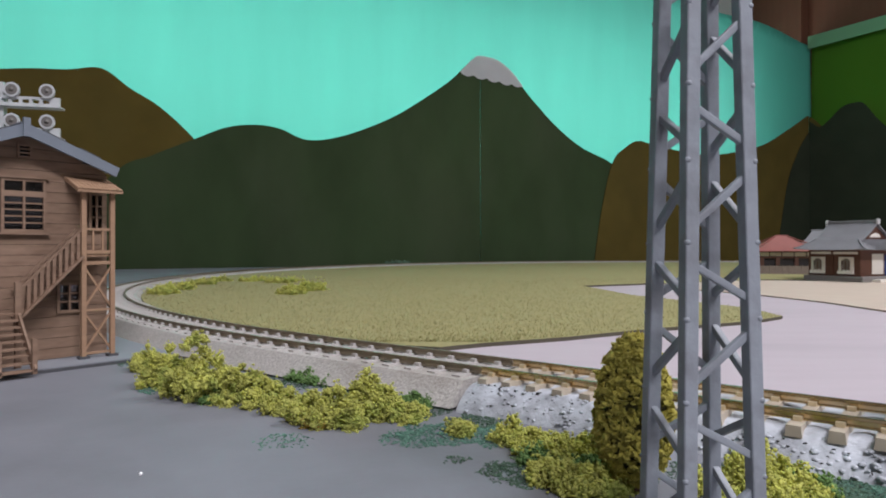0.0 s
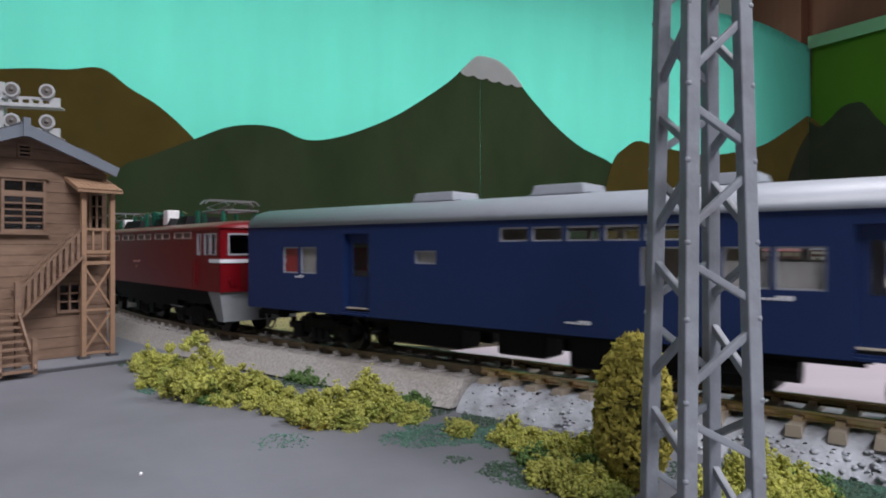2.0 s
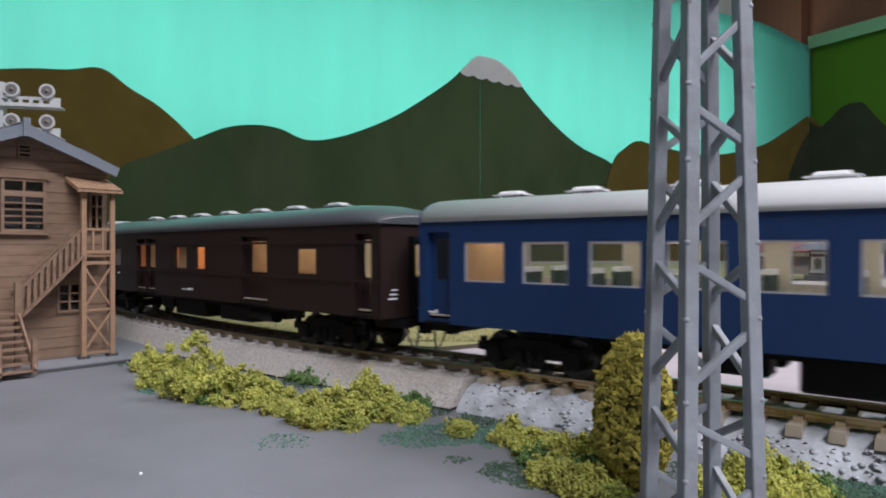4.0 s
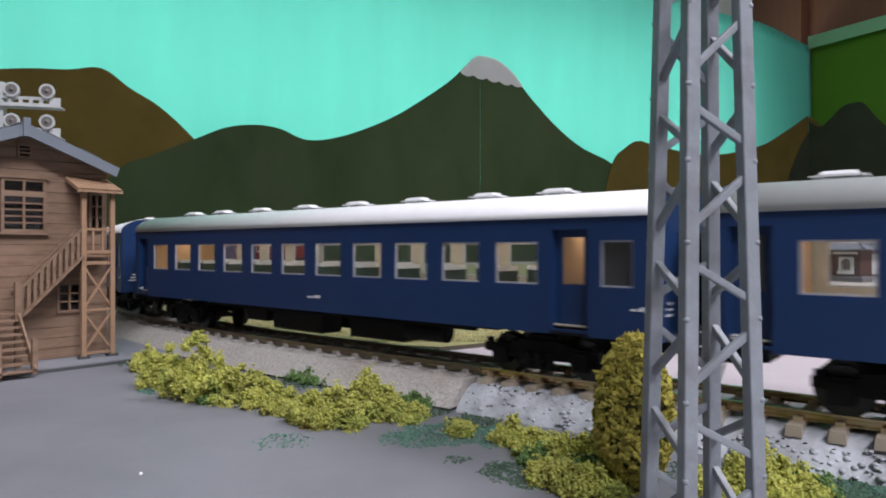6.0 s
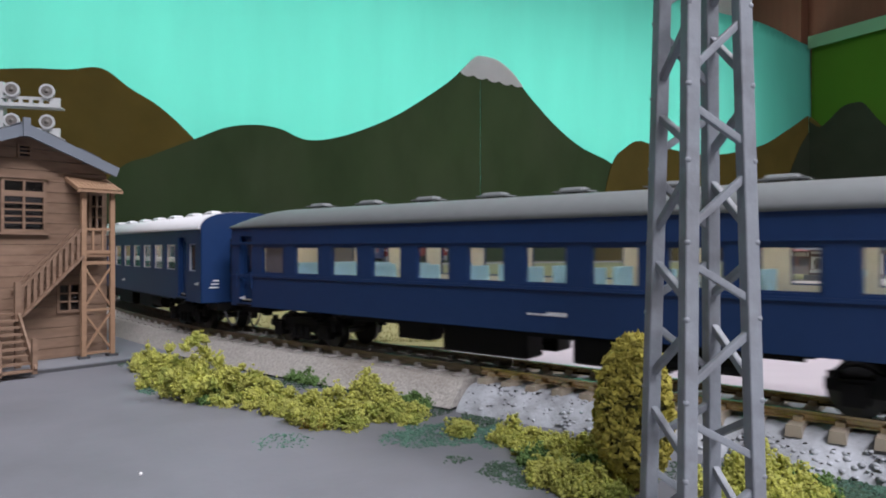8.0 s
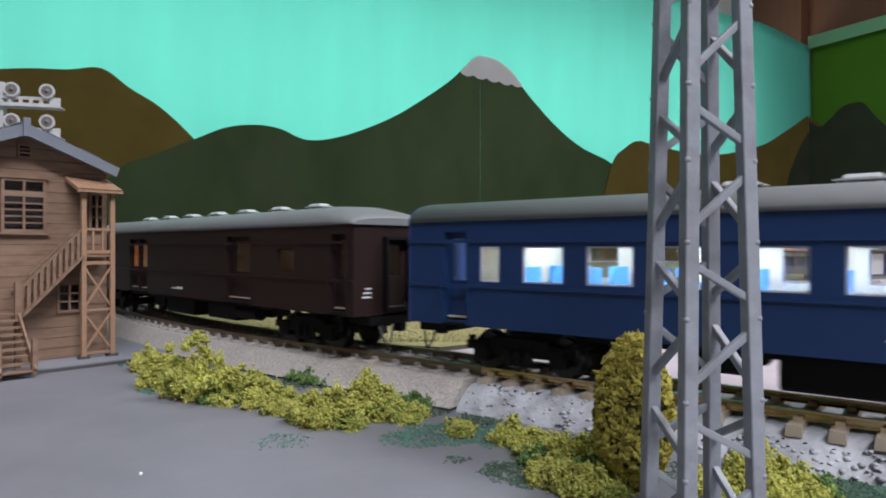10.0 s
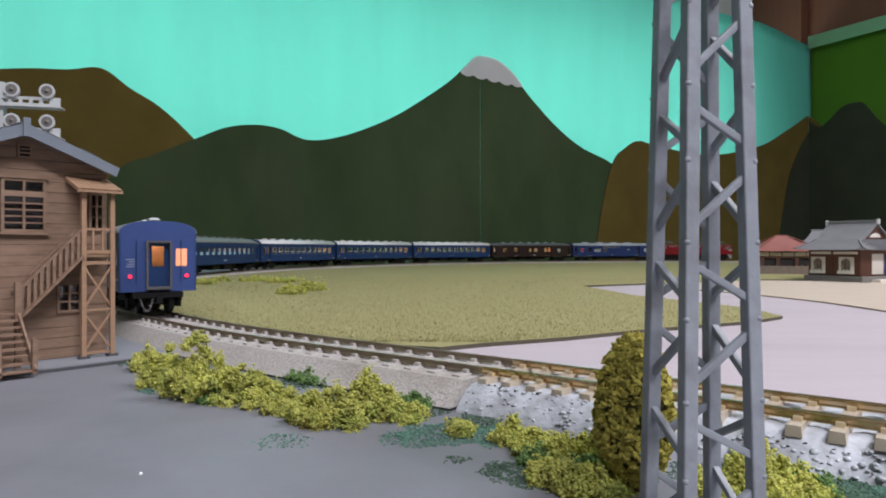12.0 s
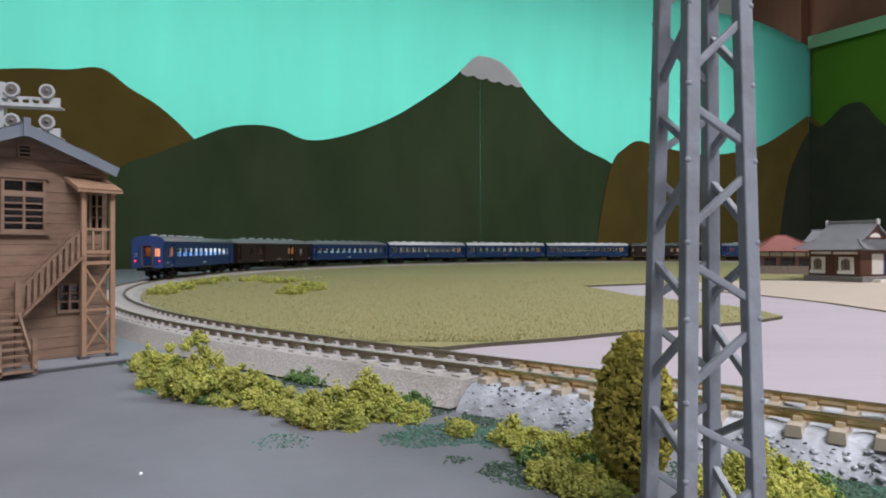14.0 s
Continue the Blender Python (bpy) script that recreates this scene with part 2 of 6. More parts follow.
def rod(bm, a, b, r, n=8, r2=None):
    a, b = Vector(a), Vector(b)
    q = (b - a).to_track_quat("Z", "Y").to_matrix().to_4x4()
    bmesh.ops.create_cone(bm, cap_ends=True, segments=n, radius1=r, radius2=r if r2 is None else r2, depth=(b - a).length,
                          matrix=Matrix.Translation((a + b) / 2) @ q)


def prism(bm, pts, x0, x1):
    """A closed outline in y, z carried from x0 to x1."""
    a = [bm.verts.new((x0, y, z)) for y, z in pts]
    b = [bm.verts.new((x1, y, z)) for y, z in pts]
    n = len(pts)
    bm.faces.new(a[::-1])
    bm.faces.new(b)
    for i in range(n):
        bm.faces.new((a[i], a[(i + 1) % n], b[(i + 1) % n], b[i]))


def plate(bm, u0, u1, v0, v1, holes, th, m=None):
    """An upright panel in x, z, from y = 0 back to y = th, with rectangular holes (x0, x1, z0, z1) through it."""
    us = sorted({u0, u1, *[h[0] for h in holes], *[h[1] for h in holes]})
    ws = sorted({v0, v1, *[h[2] for h in holes], *[h[3] for h in holes]})
    us, ws = [u for u in us if u0 <= u <= u1], [w for w in ws if v0 <= w <= v1]
    made = {}

    def vert(i, j, k):
        if (i, j, k) not in made:
            co = Vector((us[i], th * k, ws[j]))
            made[i, j, k] = bm.verts.new(m @ co if m is not None else co)
        return made[i, j, k]

    def solid(i, j):
        if not (0 <= i < len(us) - 1 and 0 <= j < len(ws) - 1):
            return False
        cu, cv = (us[i] + us[i + 1]) / 2, (ws[j] + ws[j + 1]) / 2
        return not any(h[0] < cu < h[1] and h[2] < cv < h[3] for h in holes)

    for i in range(len(us) - 1):
        for j in range(len(ws) - 1):
            if not solid(i, j):
                continue
            q = [(i, j), (i + 1, j), (i + 1, j + 1), (i, j + 1)]
            bm.faces.new([vert(a, b, 0) for a, b in q])
            bm.faces.new([vert(a, b, 1) for a, b in q[::-1]])
            for (a, b), (ni, nj) in zip(((0, 1), (1, 2), (2, 3), (3, 0)), ((i, j - 1), (i + 1, j), (i, j + 1), (i - 1, j))):
                if not solid(ni, nj):
                    bm.faces.new((vert(*q[b], 0), vert(*q[a], 0), vert(*q[a], 1), vert(*q[b], 1)))


def blob(bm, c, r, sub=1, jag=0.35, squash=1.0):
    out = bmesh.ops.create_icosphere(bm, subdivisions=sub, radius=1.0)
    o = Vector((random.random() * 50, random.random() * 50, random.random() * 50))
    for v in out["verts"]:
        k = 1 + jag * 2 * noise.noise(v.co * 1.9 + o)
        v.co = Vector((v.co.x * r * k, v.co.y * r * k, v.co.z * r * k * squash)) + Vector(c)


def ico(sub):
    bm = bmesh.new()
    bmesh.ops.create_icosphere(bm, subdivisions=sub, radius=1.0)
    v = np.array([x.co[:] for x in bm.verts])
    f = np.array([[q.index for q in x.verts] for x in bm.faces])
    bm.free()
    return v, f


ICO = {1: ico(1), 2: ico(2)}


def lumps(name, centres, radii, material, jag=0.35, squash=1.0, sub=1, at=None, seed=1, smooth=True):
    """Many small uneven lumps as one mesh."""
    rng = np.random.default_rng(seed)
    v, f = ICO[sub]
    n, k = len(centres), len(v)
    centres, radii = np.array(centres), np.array(radii)
    shape = 1 + jag * rng.normal(size=(n, k, 1)) * 0.5
    axis = 1 + jag * rng.uniform(-0.7, 0.7, size=(n, 1, 3))
    axis[:, :, 2] *= squash
    co = (v[None] * shape * axis * radii[:, None, None] + centres[:, None, :]).reshape(-1, 3)
    faces = (f[None] + (np.arange(n) * k)[:, None, None]).reshape(-1, 3)
    me = bpy.data.meshes.new(name)
    me.from_pydata(co.tolist(), [], faces.tolist())
    me.materials.append(material)
    me.polygons.foreach_set("use_smooth", [smooth] * len(me.polygons))
    ob = new(name, me)
    if at is not None:
        ob.matrix_basis = at
    return ob


# ---- the track's line: straight, then two arcs that turn to the right ----
HEAD = Vector((-math.cos(0.67), math.sin(0.67), 0))
SIDE = Vector((math.sin(0.67), math.cos(0.67), 0))
START = Vector((0, 0.220, 0)) + HEAD * 0.062
R1, R2, TURN1 = 0.770, 1.050, 0.75


def track_at(s, out=0.0):
    """The place on the track s metres past the start of the curve, and the heading there; out: metres to the outside."""
    if s <= 0:
        h, m, q = HEAD, SIDE, START + HEAD * s
    elif s < R1 * TURN1:
        a = s / R1
        h, m = HEAD * math.cos(a) + SIDE * math.sin(a), SIDE * math.cos(a) - HEAD * math.sin(a)
        q = START + SIDE * R1 - m * R1
    else:
        m1 = SIDE * math.cos(TURN1) - HEAD * math.sin(TURN1)
        c2 = START + SIDE * R1 - m1 * R1 + m1 * R2
        a = TURN1 + (s - R1 * TURN1) / R2
        h, m = HEAD * math.cos(a) + SIDE * math.sin(a), SIDE * math.cos(a) - HEAD * math.sin(a)
        q = c2 - m * R2
    return q - m * out, h


def sweep(bm, outline, s0, s1, step, z=0.0):
    """Carries an outline (out, height) along the track."""
    n = max(2, int((s1 - s0) / step))
    rings = []
    for i in range(n + 1):
        s = s0 + (s1 - s0) * i / n
        ring = []
        for o, h in outline:
            q, _ = track_at(s, o)
            ring.append(bm.verts.new((q.x, q.y, z + h)))
        rings.append(ring)
    k = len(outline)
    for a, b in zip(rings, rings[1:]):
        for i in range(k):
            bm.faces.new((a[i], b[i], b[(i + 1) % k], a[(i + 1) % k]))
    bm.faces.new(rings[0])
    bm.faces.new(rings[-1][::-1])


# ---- the room ----


def room_shell():
    t = 0.05
    W, D = 5.2, 4.6
    bm = bmesh.new()
    plate(bm, -W, 0, -0.8, CEIL, [WINDOW], 0.30)
    tagged(part("wall_north", bm, M["wallwood"], at=ROOM), "brown wood-panelled wall behind the hung cloth", "wall", kind="structure")
    rows = (("wall_east", (0.001, t, -D, 0.30, -0.8, CEIL), "wallwood", "brown wood-panelled side wall"),
            ("wall_west", (-W - t, -W, -D, t, -0.8, CEIL), "plainwall", "plain beige papered wall"),
            ("wall_south", (-W - t, t, -D - t, -D, -0.8, CEIL), "plainwall", "plain beige papered wall"),
            ("floor", (-W - t, t, -D - t, t, -0.85, -0.8), "floorwood", "brown wooden room floor"),
            ("ceiling", (-W - t, t, -D - t, t, CEIL, CEIL + t), "ceiling", "white ceiling board"))
    for name, b, m, label in rows:
        tagged(part(name, boxes(b), M[m], at=ROOM), label, name.split("_")[0], kind="structure")


    # unseen opaque panel, added to close the opening behind the daylight lamp
    tagged(part("window_1", boxes((WINDOW[0] - 0.05, WINDOW[1] + 0.04, 0.302, 0.315, WINDOW[2] - 0.05, WINDOW[3] + 0.05)), M["ceiling"], at=ROOM), "unseen white panel closing the window opening behind the hung cloth", "window", kind="structure")


room_shell()


def wall_xy(x, y, depth=-0.045):
    """Where the way through a point of the view meets the back wall: along the wall, and the height."""
    k = Vector(((x - 784) / 1170, 1.0, -(y - 440) / 1170))
    ex, ey = Vector((math.cos(radians(30)), math.sin(radians(30)), 0)), Vector((-math.sin(radians(30)), math.cos(radians(30)), 0))
    c = Vector((1.6, 2.9, 0))
    d = (c.dot(ey) + depth) / k.dot(ey)
    return (k * d - c).dot(ex), EYE_Z + k.z * d


def cloth(name, x0, x1, z0, top, material, at, label, category, fold=0.012, waves=(9.0, 23.0), nx=160, nz=26):
    """A hanging sheet with soft folds; top(x) is its upper edge."""
    bm = bmesh.new()
    rows = []
    for j in range(nz + 1):
        row = []
        for i in range(nx + 1):
            x = x0 + (x1 - x0) * i / nx
            z = z0 + (top(x) - z0) * j / nz
            f = 0.5 * noise.noise((x * waves[0] / 4, z * 0.5, 3.1)) + 0.35 * noise.noise((x * waves[1] / 4 + z * 0.6, z * 0.9, 7.7)) + 0.25 * noise.noise((x * 3 + z * 2.2, z * 2.5, 1.3))
            row.append(bm.verts.new((x, -0.015 - fold * (0.8 + f), z)))
        rows.append(row)
    for a, b in zip(rows, rows[1:]):
        for i in range(nx):
            bm.faces.new((a[i], a[i + 1], b[i + 1], b[i]))
    bmesh.ops.solidify(bm, geom=list(bm.faces), thickness=0.0008)
    return tagged(part(name, bm, material, at=at, smooth=True), label, category, kind="structure")


def sag(x):
    """The upper edge of the cloth: level, then dipping to the corner."""
    k = min(1.0, max(0.0, (x + 1.35) / 1.3))
    return 1.012 - 0.012 * math.cos(x * 9) - 0.075 * k


def smooth_line(knots, n=14):
    """A rounded line through a few knots."""
    out = []
    for i in range(len(knots) - 1):
        p0, p1, p2, p3 = (Vector(knots[max(0, min(len(knots) - 1, i + k))]) for k in (-1, 0, 1, 2))
        for j in range(n):
            t = j / n
            out.append(0.5 * ((2 * p1) + (p2 - p0) * t + (2 * p0 - 5 * p1 + 4 * p2 - p3) * t * t + (3 * p1 - p0 - 3 * p2 + p3) * t ** 3))
    out.append(Vector(knots[-1]))
    return out


def felt(name, knots, z0, depth, material, label, at=None, jag=0.0):
    """A flat felt shape cut along a line of summits, 2 mm thick."""
    bm = bmesh.new()
    pts = smooth_line(knots)
    front = [bm.verts.new((p.x, depth, p.y)) for p in pts]
    base = [bm.verts.new((p.x, depth, z0(p.x) if callable(z0) else z0)) for p in pts]
    for i in range(len(pts) - 1):
        bm.faces.new((base[i], base[i + 1], front[i + 1], front[i]))
    geo = bmesh.ops.extrude_face_region(bm, geom=list(bm.faces))
    bmesh.ops.translate(bm, vec=(0, 0.0016, 0), verts=[v for v in geo["geom"] if isinstance(v, bmesh.types.BMVert)])
    bmesh.ops.recalc_face_normals(bm, faces=list(bm.faces))
    return tagged(part(name, bm, material, at=at or ROOM), label, "backdrop", kind="structure")


cloth("backdrop", -3.45, -0.02, -0.3, sag, M["sky"], ROOM, "turquoise cloth sky hung on the wall", "backdrop")
W = wall_xy
felt("backdrop", [W(-260, 170), W(-60, 128), W(40, 120), W(120, 122), W(180, 120), W(230, 155), W(285, 190), W(345, 246), W(420, 330), W(470, 420)], -0.3, -0.040, M["mountain_brown"], "olive brown felt mountain on the cloth")
felt("backdrop", [W(60, 470), W(200, 308), W(270, 275), W(345, 246), W(400, 226), W(450, 221), W(495, 228), W(545, 248), W(610, 240), W(690, 210), W(750, 175), W(800, 140), W(838, 103), W(849.6, 100.5)], -0.3, -0.046, M["mountain"], "large dark green felt mountain, one half of the pointed summit")
felt("backdrop", [W(850.3, 100.5), W(878, 108), W(905, 130), W(940, 175), W(985, 225), W(1030, 262), W(1082, 290), W(1110, 330), W(1150, 470)], -0.3, -0.046, M["mountain"], "large dark green felt mountain, other half of the summit")
felt("backdrop", [W(1046, 500), W(1062, 380), W(1082, 290), W(1105, 262), W(1128, 250), W(1160, 258), W(1250, 275), W(1340, 260), W(1390, 232), W(1424, 208), W(1429, 206)], -0.3, -0.050, M["mountain_brown"], "olive brown felt hills on the cloth")
felt("backdrop", [W(1370, 470), W(1390, 330), W(1410, 268), W(1428, 235), W(1429.5, 232)], -0.3, -0.053, M["mountain_dark"], "deep green felt hill in the corner")


def snow_cap():
    top = smooth_line([W(813, 128), W(838, 103), W(850, 100), W(878, 107), W(905, 129), W(924, 154)], 10)
    x0, x1 = top[0].x, top[-1].x
    bm = bmesh.new()
    a, b = [], []
    for p in top:
        k = (p.x - x0) / (x1 - x0)
        low = top[0].y + (top[-1].y - top[0].y) * k - 0.001 - 0.008 * abs(math.sin(k * 15.5)) * min(1, 6 * (1 - k) + 0.15)
        a.append(bm.verts.new((p.x, -0.0505, p.y)))
        b.append(bm.verts.new((p.x, -0.0505, min(low, p.y - 0.0005))))
    for i in range(len(top) - 1):
        bm.faces.new((b[i], b[i + 1], a[i + 1], a[i]))
    bmesh.ops.solidify(bm, geom=list(bm.faces), thickness=-0.0012)
    tagged(part("backdrop", bm, M["snow"], at=ROOM), "pale grey felt snow cap on the summit", "backdrop", kind="structure")


snow_cap()
# side wall: green cloth with a pale band and a dark hill
EAST = ROOM @ Matrix.Rotation(radians(-90), 4, "Z")
cloth("backdrop", 0.03, 3.2, -0.3, lambda x: 0.935, M["green_cloth"], EAST, "leaf green cloth hung on the side wall", "backdrop", fold=0.01)
bm = bmesh.new()
box(bm, 0.03, 3.2, -0.05, -0.046, 0.905, 0.958)
tagged(part("trim", bm, M["green_band"], at=EAST), "pale green hem band along the cloth", "trim", kind="structure")


def east_xy(x, y, depth=-0.054):
    k = Vector(((x - 784) / 1170, 1.0, -(y - 440) / 1170))
    ex, ey = Vector((math.cos(radians(30)), math.sin(radians(30)), 0)), Vector((-math.sin(radians(30)), math.cos(radians(30)), 0))
    c = Vector((1.6, 2.9, 0))
    d = (c.dot(ex) + depth) / k.dot(ex)
    return -(k * d - c).dot(ey), EYE_Z + k.z * d


E_ = east_xy
felt("backdrop", [E_(1433, 215), E_(1450, 225), E_(1466, 214), E_(1490, 190), E_(1512, 182), E_(1530, 184), E_(1555, 212), E_(1590, 240), E_(1680, 300), E_(1800, 330)], -0.3, -0.056, M["mountain_dark"], "deep green felt hill on the side wall", EAST)
felt("backdrop", [E_(1431, 207), E_(1438, 210), E_(1452, 222), E_(1475, 245), E_(1500, 280)], -0.3, -0.052, M["mountain_brown"], "olive brown felt hill by the corner", EAST)

# ---- the board and what lies flat on it ----


def flat(name, corners, z0, z1, material, label, category, kind="structure", n=1):
    bm = bmesh.new()
    vs = [bm.verts.new((x, y, z1)) for x, y in corners]
    f = bm.faces.new(vs)
    geo = bmesh.ops.extrude_face_region(bm, geom=[f])
    bmesh.ops.translate(bm, vec=(0, 0, z0 - z1), verts=[v for v in geo["geom"] if isinstance(v, bmesh.types.BMVert)])
    bmesh.ops.recalc_face_normals(bm, faces=list(bm.faces))
    return tagged(part(name, bm, material), label, category, kind=kind)


tagged(part("ground", boxes((-4.2, -0.09, -4.3, -0.09, -0.03, 0.0)), M["board"], at=ROOM), "grey painted layout board", "board", kind="structure")


def ground_at(x, y, z=0.0):
    d = 1170 * (EYE_Z - z) / (y - 440)
    return ((x - 784) / 1170 * d, d)


def inside(s0, s1, n, off):
    return [tuple(track_at(s0 + (s1 - s0) * i / n, -off)[0][:2]) for i in range(n + 1)]


# pale board inside the loop, with the grass mat upon it
flat("pavement", inside(-2.9, 3.3, 120, 0.012), -0.001, 0.004, M["paper"], "pale pinkish grey board inside the loop", "board")
G = ground_at
edge = [G(1700, 496, 0.005), G(1345, 496, 0.005), G(1140, 503, 0.005), G(1030, 507, 0.005), G(1120, 524, 0.005), G(1230, 536, 0.005), G(1330, 548, 0.005), G(1385, 562, 0.005), G(1330, 571, 0.005), G(1160, 584, 0.005), G(1000, 600, 0.005), G(860, 610, 0.005), G(778, 618, 0.005)]


M["grass_pile"] = mat("grass_fibre", (0.31, 0.295, 0.13), 0.9, vary=0.3, scale=300, island=0.35)


def grass_mat():
    """A short-pile grass mat: backing and thousands of tufts near its front edge."""
    rim = [p for p in inside(0.02, 3.0, 80, 0.021)]
    poly = rim + edge
    lawn = flat("lawn", poly, 0.004, 0.0058, M["grass"], "olive green grass mat inside the loop", "grass", kind="stuff")
    lawn.data.materials.append(M["grass_edge"])
    for f in lawn.data.polygons:
        f.material_index = 0 if f.normal.z > 0.5 else 1
    # pile: small leaning blades over the part nearest the viewer
    from_poly = [Vector((x, y)) for x, y in poly]

    def within(x, y):
        hit, n = False, len(from_poly)
        for i in range(n):
            a, b = from_poly[i], from_poly[i - 1]
            if (a.y > y) != (b.y > y) and x < (b.x - a.x) * (y - a.y) / (b.y - a.y) + a.x:
                hit = not hit
        return hit

    rng = np.random.default_rng(4)
    co, faces = [], []
    while len(faces) < 26000:
        y = 0.285 + 0.62 * rng.random() ** 2.2
        x = rng.uniform(-0.40, 0.42) * (0.5 + y)
        if not within(x, y):
            continue
        a, h = rng.uniform(0, math.tau), rng.uniform(0.0006, 0.0016)
        w, l = 0.00022, rng.uniform(0, 0.0010)
        dx, dy = math.cos(a), math.sin(a)
        i = len(co)
        co += [(x - dy * w, y + dx * w, 0.0056), (x + dy * w, y - dx * w, 0.0056), (x + dx * l, y + dy * l, 0.0058 + h)]
        faces.append((i, i + 1, i + 2))
    me = bpy.data.meshes.new("grass_pile")
    me.from_pydata(co, [], faces)
    me.materials.append(M["grass_pile"])
    tagged(new("grass_pile", me), "short olive and straw fibres of the grass mat", "grass", kind="stuff")


grass_mat()
flat("pavement", [G(1160, 500, 0.004), G(1345, 498, 0.004), G(1568, 500, 0.004), G(1800, 505, 0.004), G(1800, 580, 0.004), G(1568, 553, 0.004), G(1460, 537, 0.004), G(1345, 524, 0.004), G(1220, 513, 0.004)], 0.003, 0.0052, M["yard"], "cream sandy temple yard", "yard")


# ---- track ----
SPLIT = -0.062 - 0.0221      # where the moulded roadbed ends, metres along the line


def bank_foot(s):
    """How far the plaster bank reaches out on the near side."""
    return 0.0248 - 0.0045 * min(1.0, max(0.0, (SPLIT - s) / 0.07))


def track():
    bm = bmesh.new()
    sweep(bm, [(-0.0255, 0.0), (-0.018, 0.0070), (0.018, 0.0070), (0.0250, 0.0)], SPLIT, 3.6, 0.02, 0.0008)
    tagged(part("roadbed", bm, M["roadbed"]), "grey beige speckled moulded roadbed under the curve", "roadbed", kind="structure")
    # plaster bank under the plain track
    bm = bmesh.new()
    rings = []
    n = 620
    for i in range(n + 1):
        s = SPLIT - 0.0015 - 2.85 * i / n
        ring = []
        for j in range(21):
            k = (j / 20) ** 1.3
            o = bank_foot(s) - 0.0535 * k
            h = 0.0069 * min(1, max(0, (bank_foot(s) - o) / 0.0070)) ** 0.75 * min(1, max(0, (o + 0.029) / 0.010))
            q, _ = track_at(s, o + 0.0012 * noise.noise((s * 90, k * 5, 0)))
            h += (0.0009 * noise.noise((s * 160, o * 160, 2)) + 0.0006 * noise.noise((s * 420, o * 420, 5))) * (0.2 + min(1, h / 0.003))
            ring.append(bm.verts.new((q.x, q.y, max(0.0003, h) if 0 < j < 20 else -0.0005)))
        rings.append(ring)
    for a, b in zip(rings, rings[1:]):
        for i in range(20):
            bm.faces.new((a[i], a[i + 1], b[i + 1], b[i]))
    tagged(part("embankment", bm, M["plaster"], smooth=True), "white lumpy plaster bank with black specks", "embankment", kind="structure")
    rng = np.random.default_rng(9)
    cs, rs = [], []
    for i in range(400):
        s = SPLIT - 0.004 - 0.30 * rng.random() ** 1.4
        o = rng.uniform(0.0145, bank_foot(s) - 0.0004)
        h = 0.0069 * min(1, (bank_foot(s) - o) / 0.0070) ** 0.75
        q, _ = track_at(s, o)
        cs.append((q.x, q.y, h + 0.0001))
        rs.append(0.00010 + 0.00044 * rng.random() ** 2.0)
    cw, rw = [], []
    for i in range(420):
        s = SPLIT - 0.003 - 0.30 * rng.random() ** 1.3
        o = rng.uniform(0.0150, bank_foot(s) - 0.0004)
        q, _ = track_at(s, o)
        cw.append((q.x, q.y, 0.0069 * min(1, (bank_foot(s) - o) / 0.0070) ** 0.75 - 0.0002))
        rw.append(rng.uniform(0.0003, 0.0009))
    tagged(lumps("plaster_lumps", cw, rw, M["plaster"], 0.3, 0.6, sub=2, seed=5), "rough white lumps on the plaster bank", "gravel", kind="stuff")
    ob = lumps("coal_specks", cs, rs, M["speck"], 0.6, 0.6)
    tagged(ob, "scattered black grains on the plaster bank", "gravel", kind="stuff")
    # rails
    for off in (-0.00875, 0.00875):
        for s0, s1, mt, lab in ((-2.95, SPLIT, "rail", "brass-toned nickel rail of the straight track"), (SPLIT + 0.0004, 3.6, "rail_weathered", "dull dark rail of the curve")):
            bm = bmesh.new()
            prof = [(-0.0010, 0), (-0.0010, 0.0003), (-0.0003, 0.0005), (-0.0003, 0.0014), (-0.0006, 0.0016), (-0.00055, 0.00215), (0.00055, 0.00215), (0.0006, 0.0016), (0.0003, 0.0014), (0.0003, 0.0005), (0.0010, 0.0003), (0.0010, 0)]
            sweep(bm, [(off + o, h) for o, h in prof], s0, s1, 0.012, RAIL_Z - 0.00215)
            tagged(part("rail", bm, M[mt]), lab, "rail", group="rails", kind="structure")
    # sleepers
    top = RAIL_Z - 0.00215

    def sleeper(name, mt, w, half, h, low):
        bm = bmesh.new()
        t = w * 0.86
        pts = [(-w / 2, -h - low), (w / 2, -h - low), (t / 2, 0), (-t / 2, 0)]
        a = [bm.verts.new((x, -half, z)) for x, z in pts]
        b = [bm.verts.new((x, half, z)) for x, z in pts]
        bm.faces.new(a)
        bm.faces.new(b[::-1])
        for i in range(4):
            bm.faces.new((a[(i + 1) % 4], a[i], b[i], b[(i + 1) % 4]))
        for o in (-0.00875, 0.00875):
            for d in (-1, 1):
                box(bm, -0.0009, 0.0009, o + d * 0.0017 - 0.0007, o + d * 0.0017 + 0.0007, -0.0001, 0.0010)
        me = mesh_of(name, bm, M[mt])
        if mt == "tie_tan":      # brassy chairs either side of each rail
            me.materials.append(M["chair"])
            for poly in me.polygons:
                poly.material_index = 1 if poly.index >= 6 else 0
        return me

    curve_me = sleeper("sleeper", "tie_grey", 0.0036, 0.0155, 0.0016, 0.0006)
    plain_me = sleeper("sleeper", "tie_tan", 0.0034, 0.0155, 0.0019, 0.0006)
    near = new("sleepers")
    tagged(near, "row of plastic sleepers under the rails", "sleepers", kind="structure")
    far = bmesh.new()
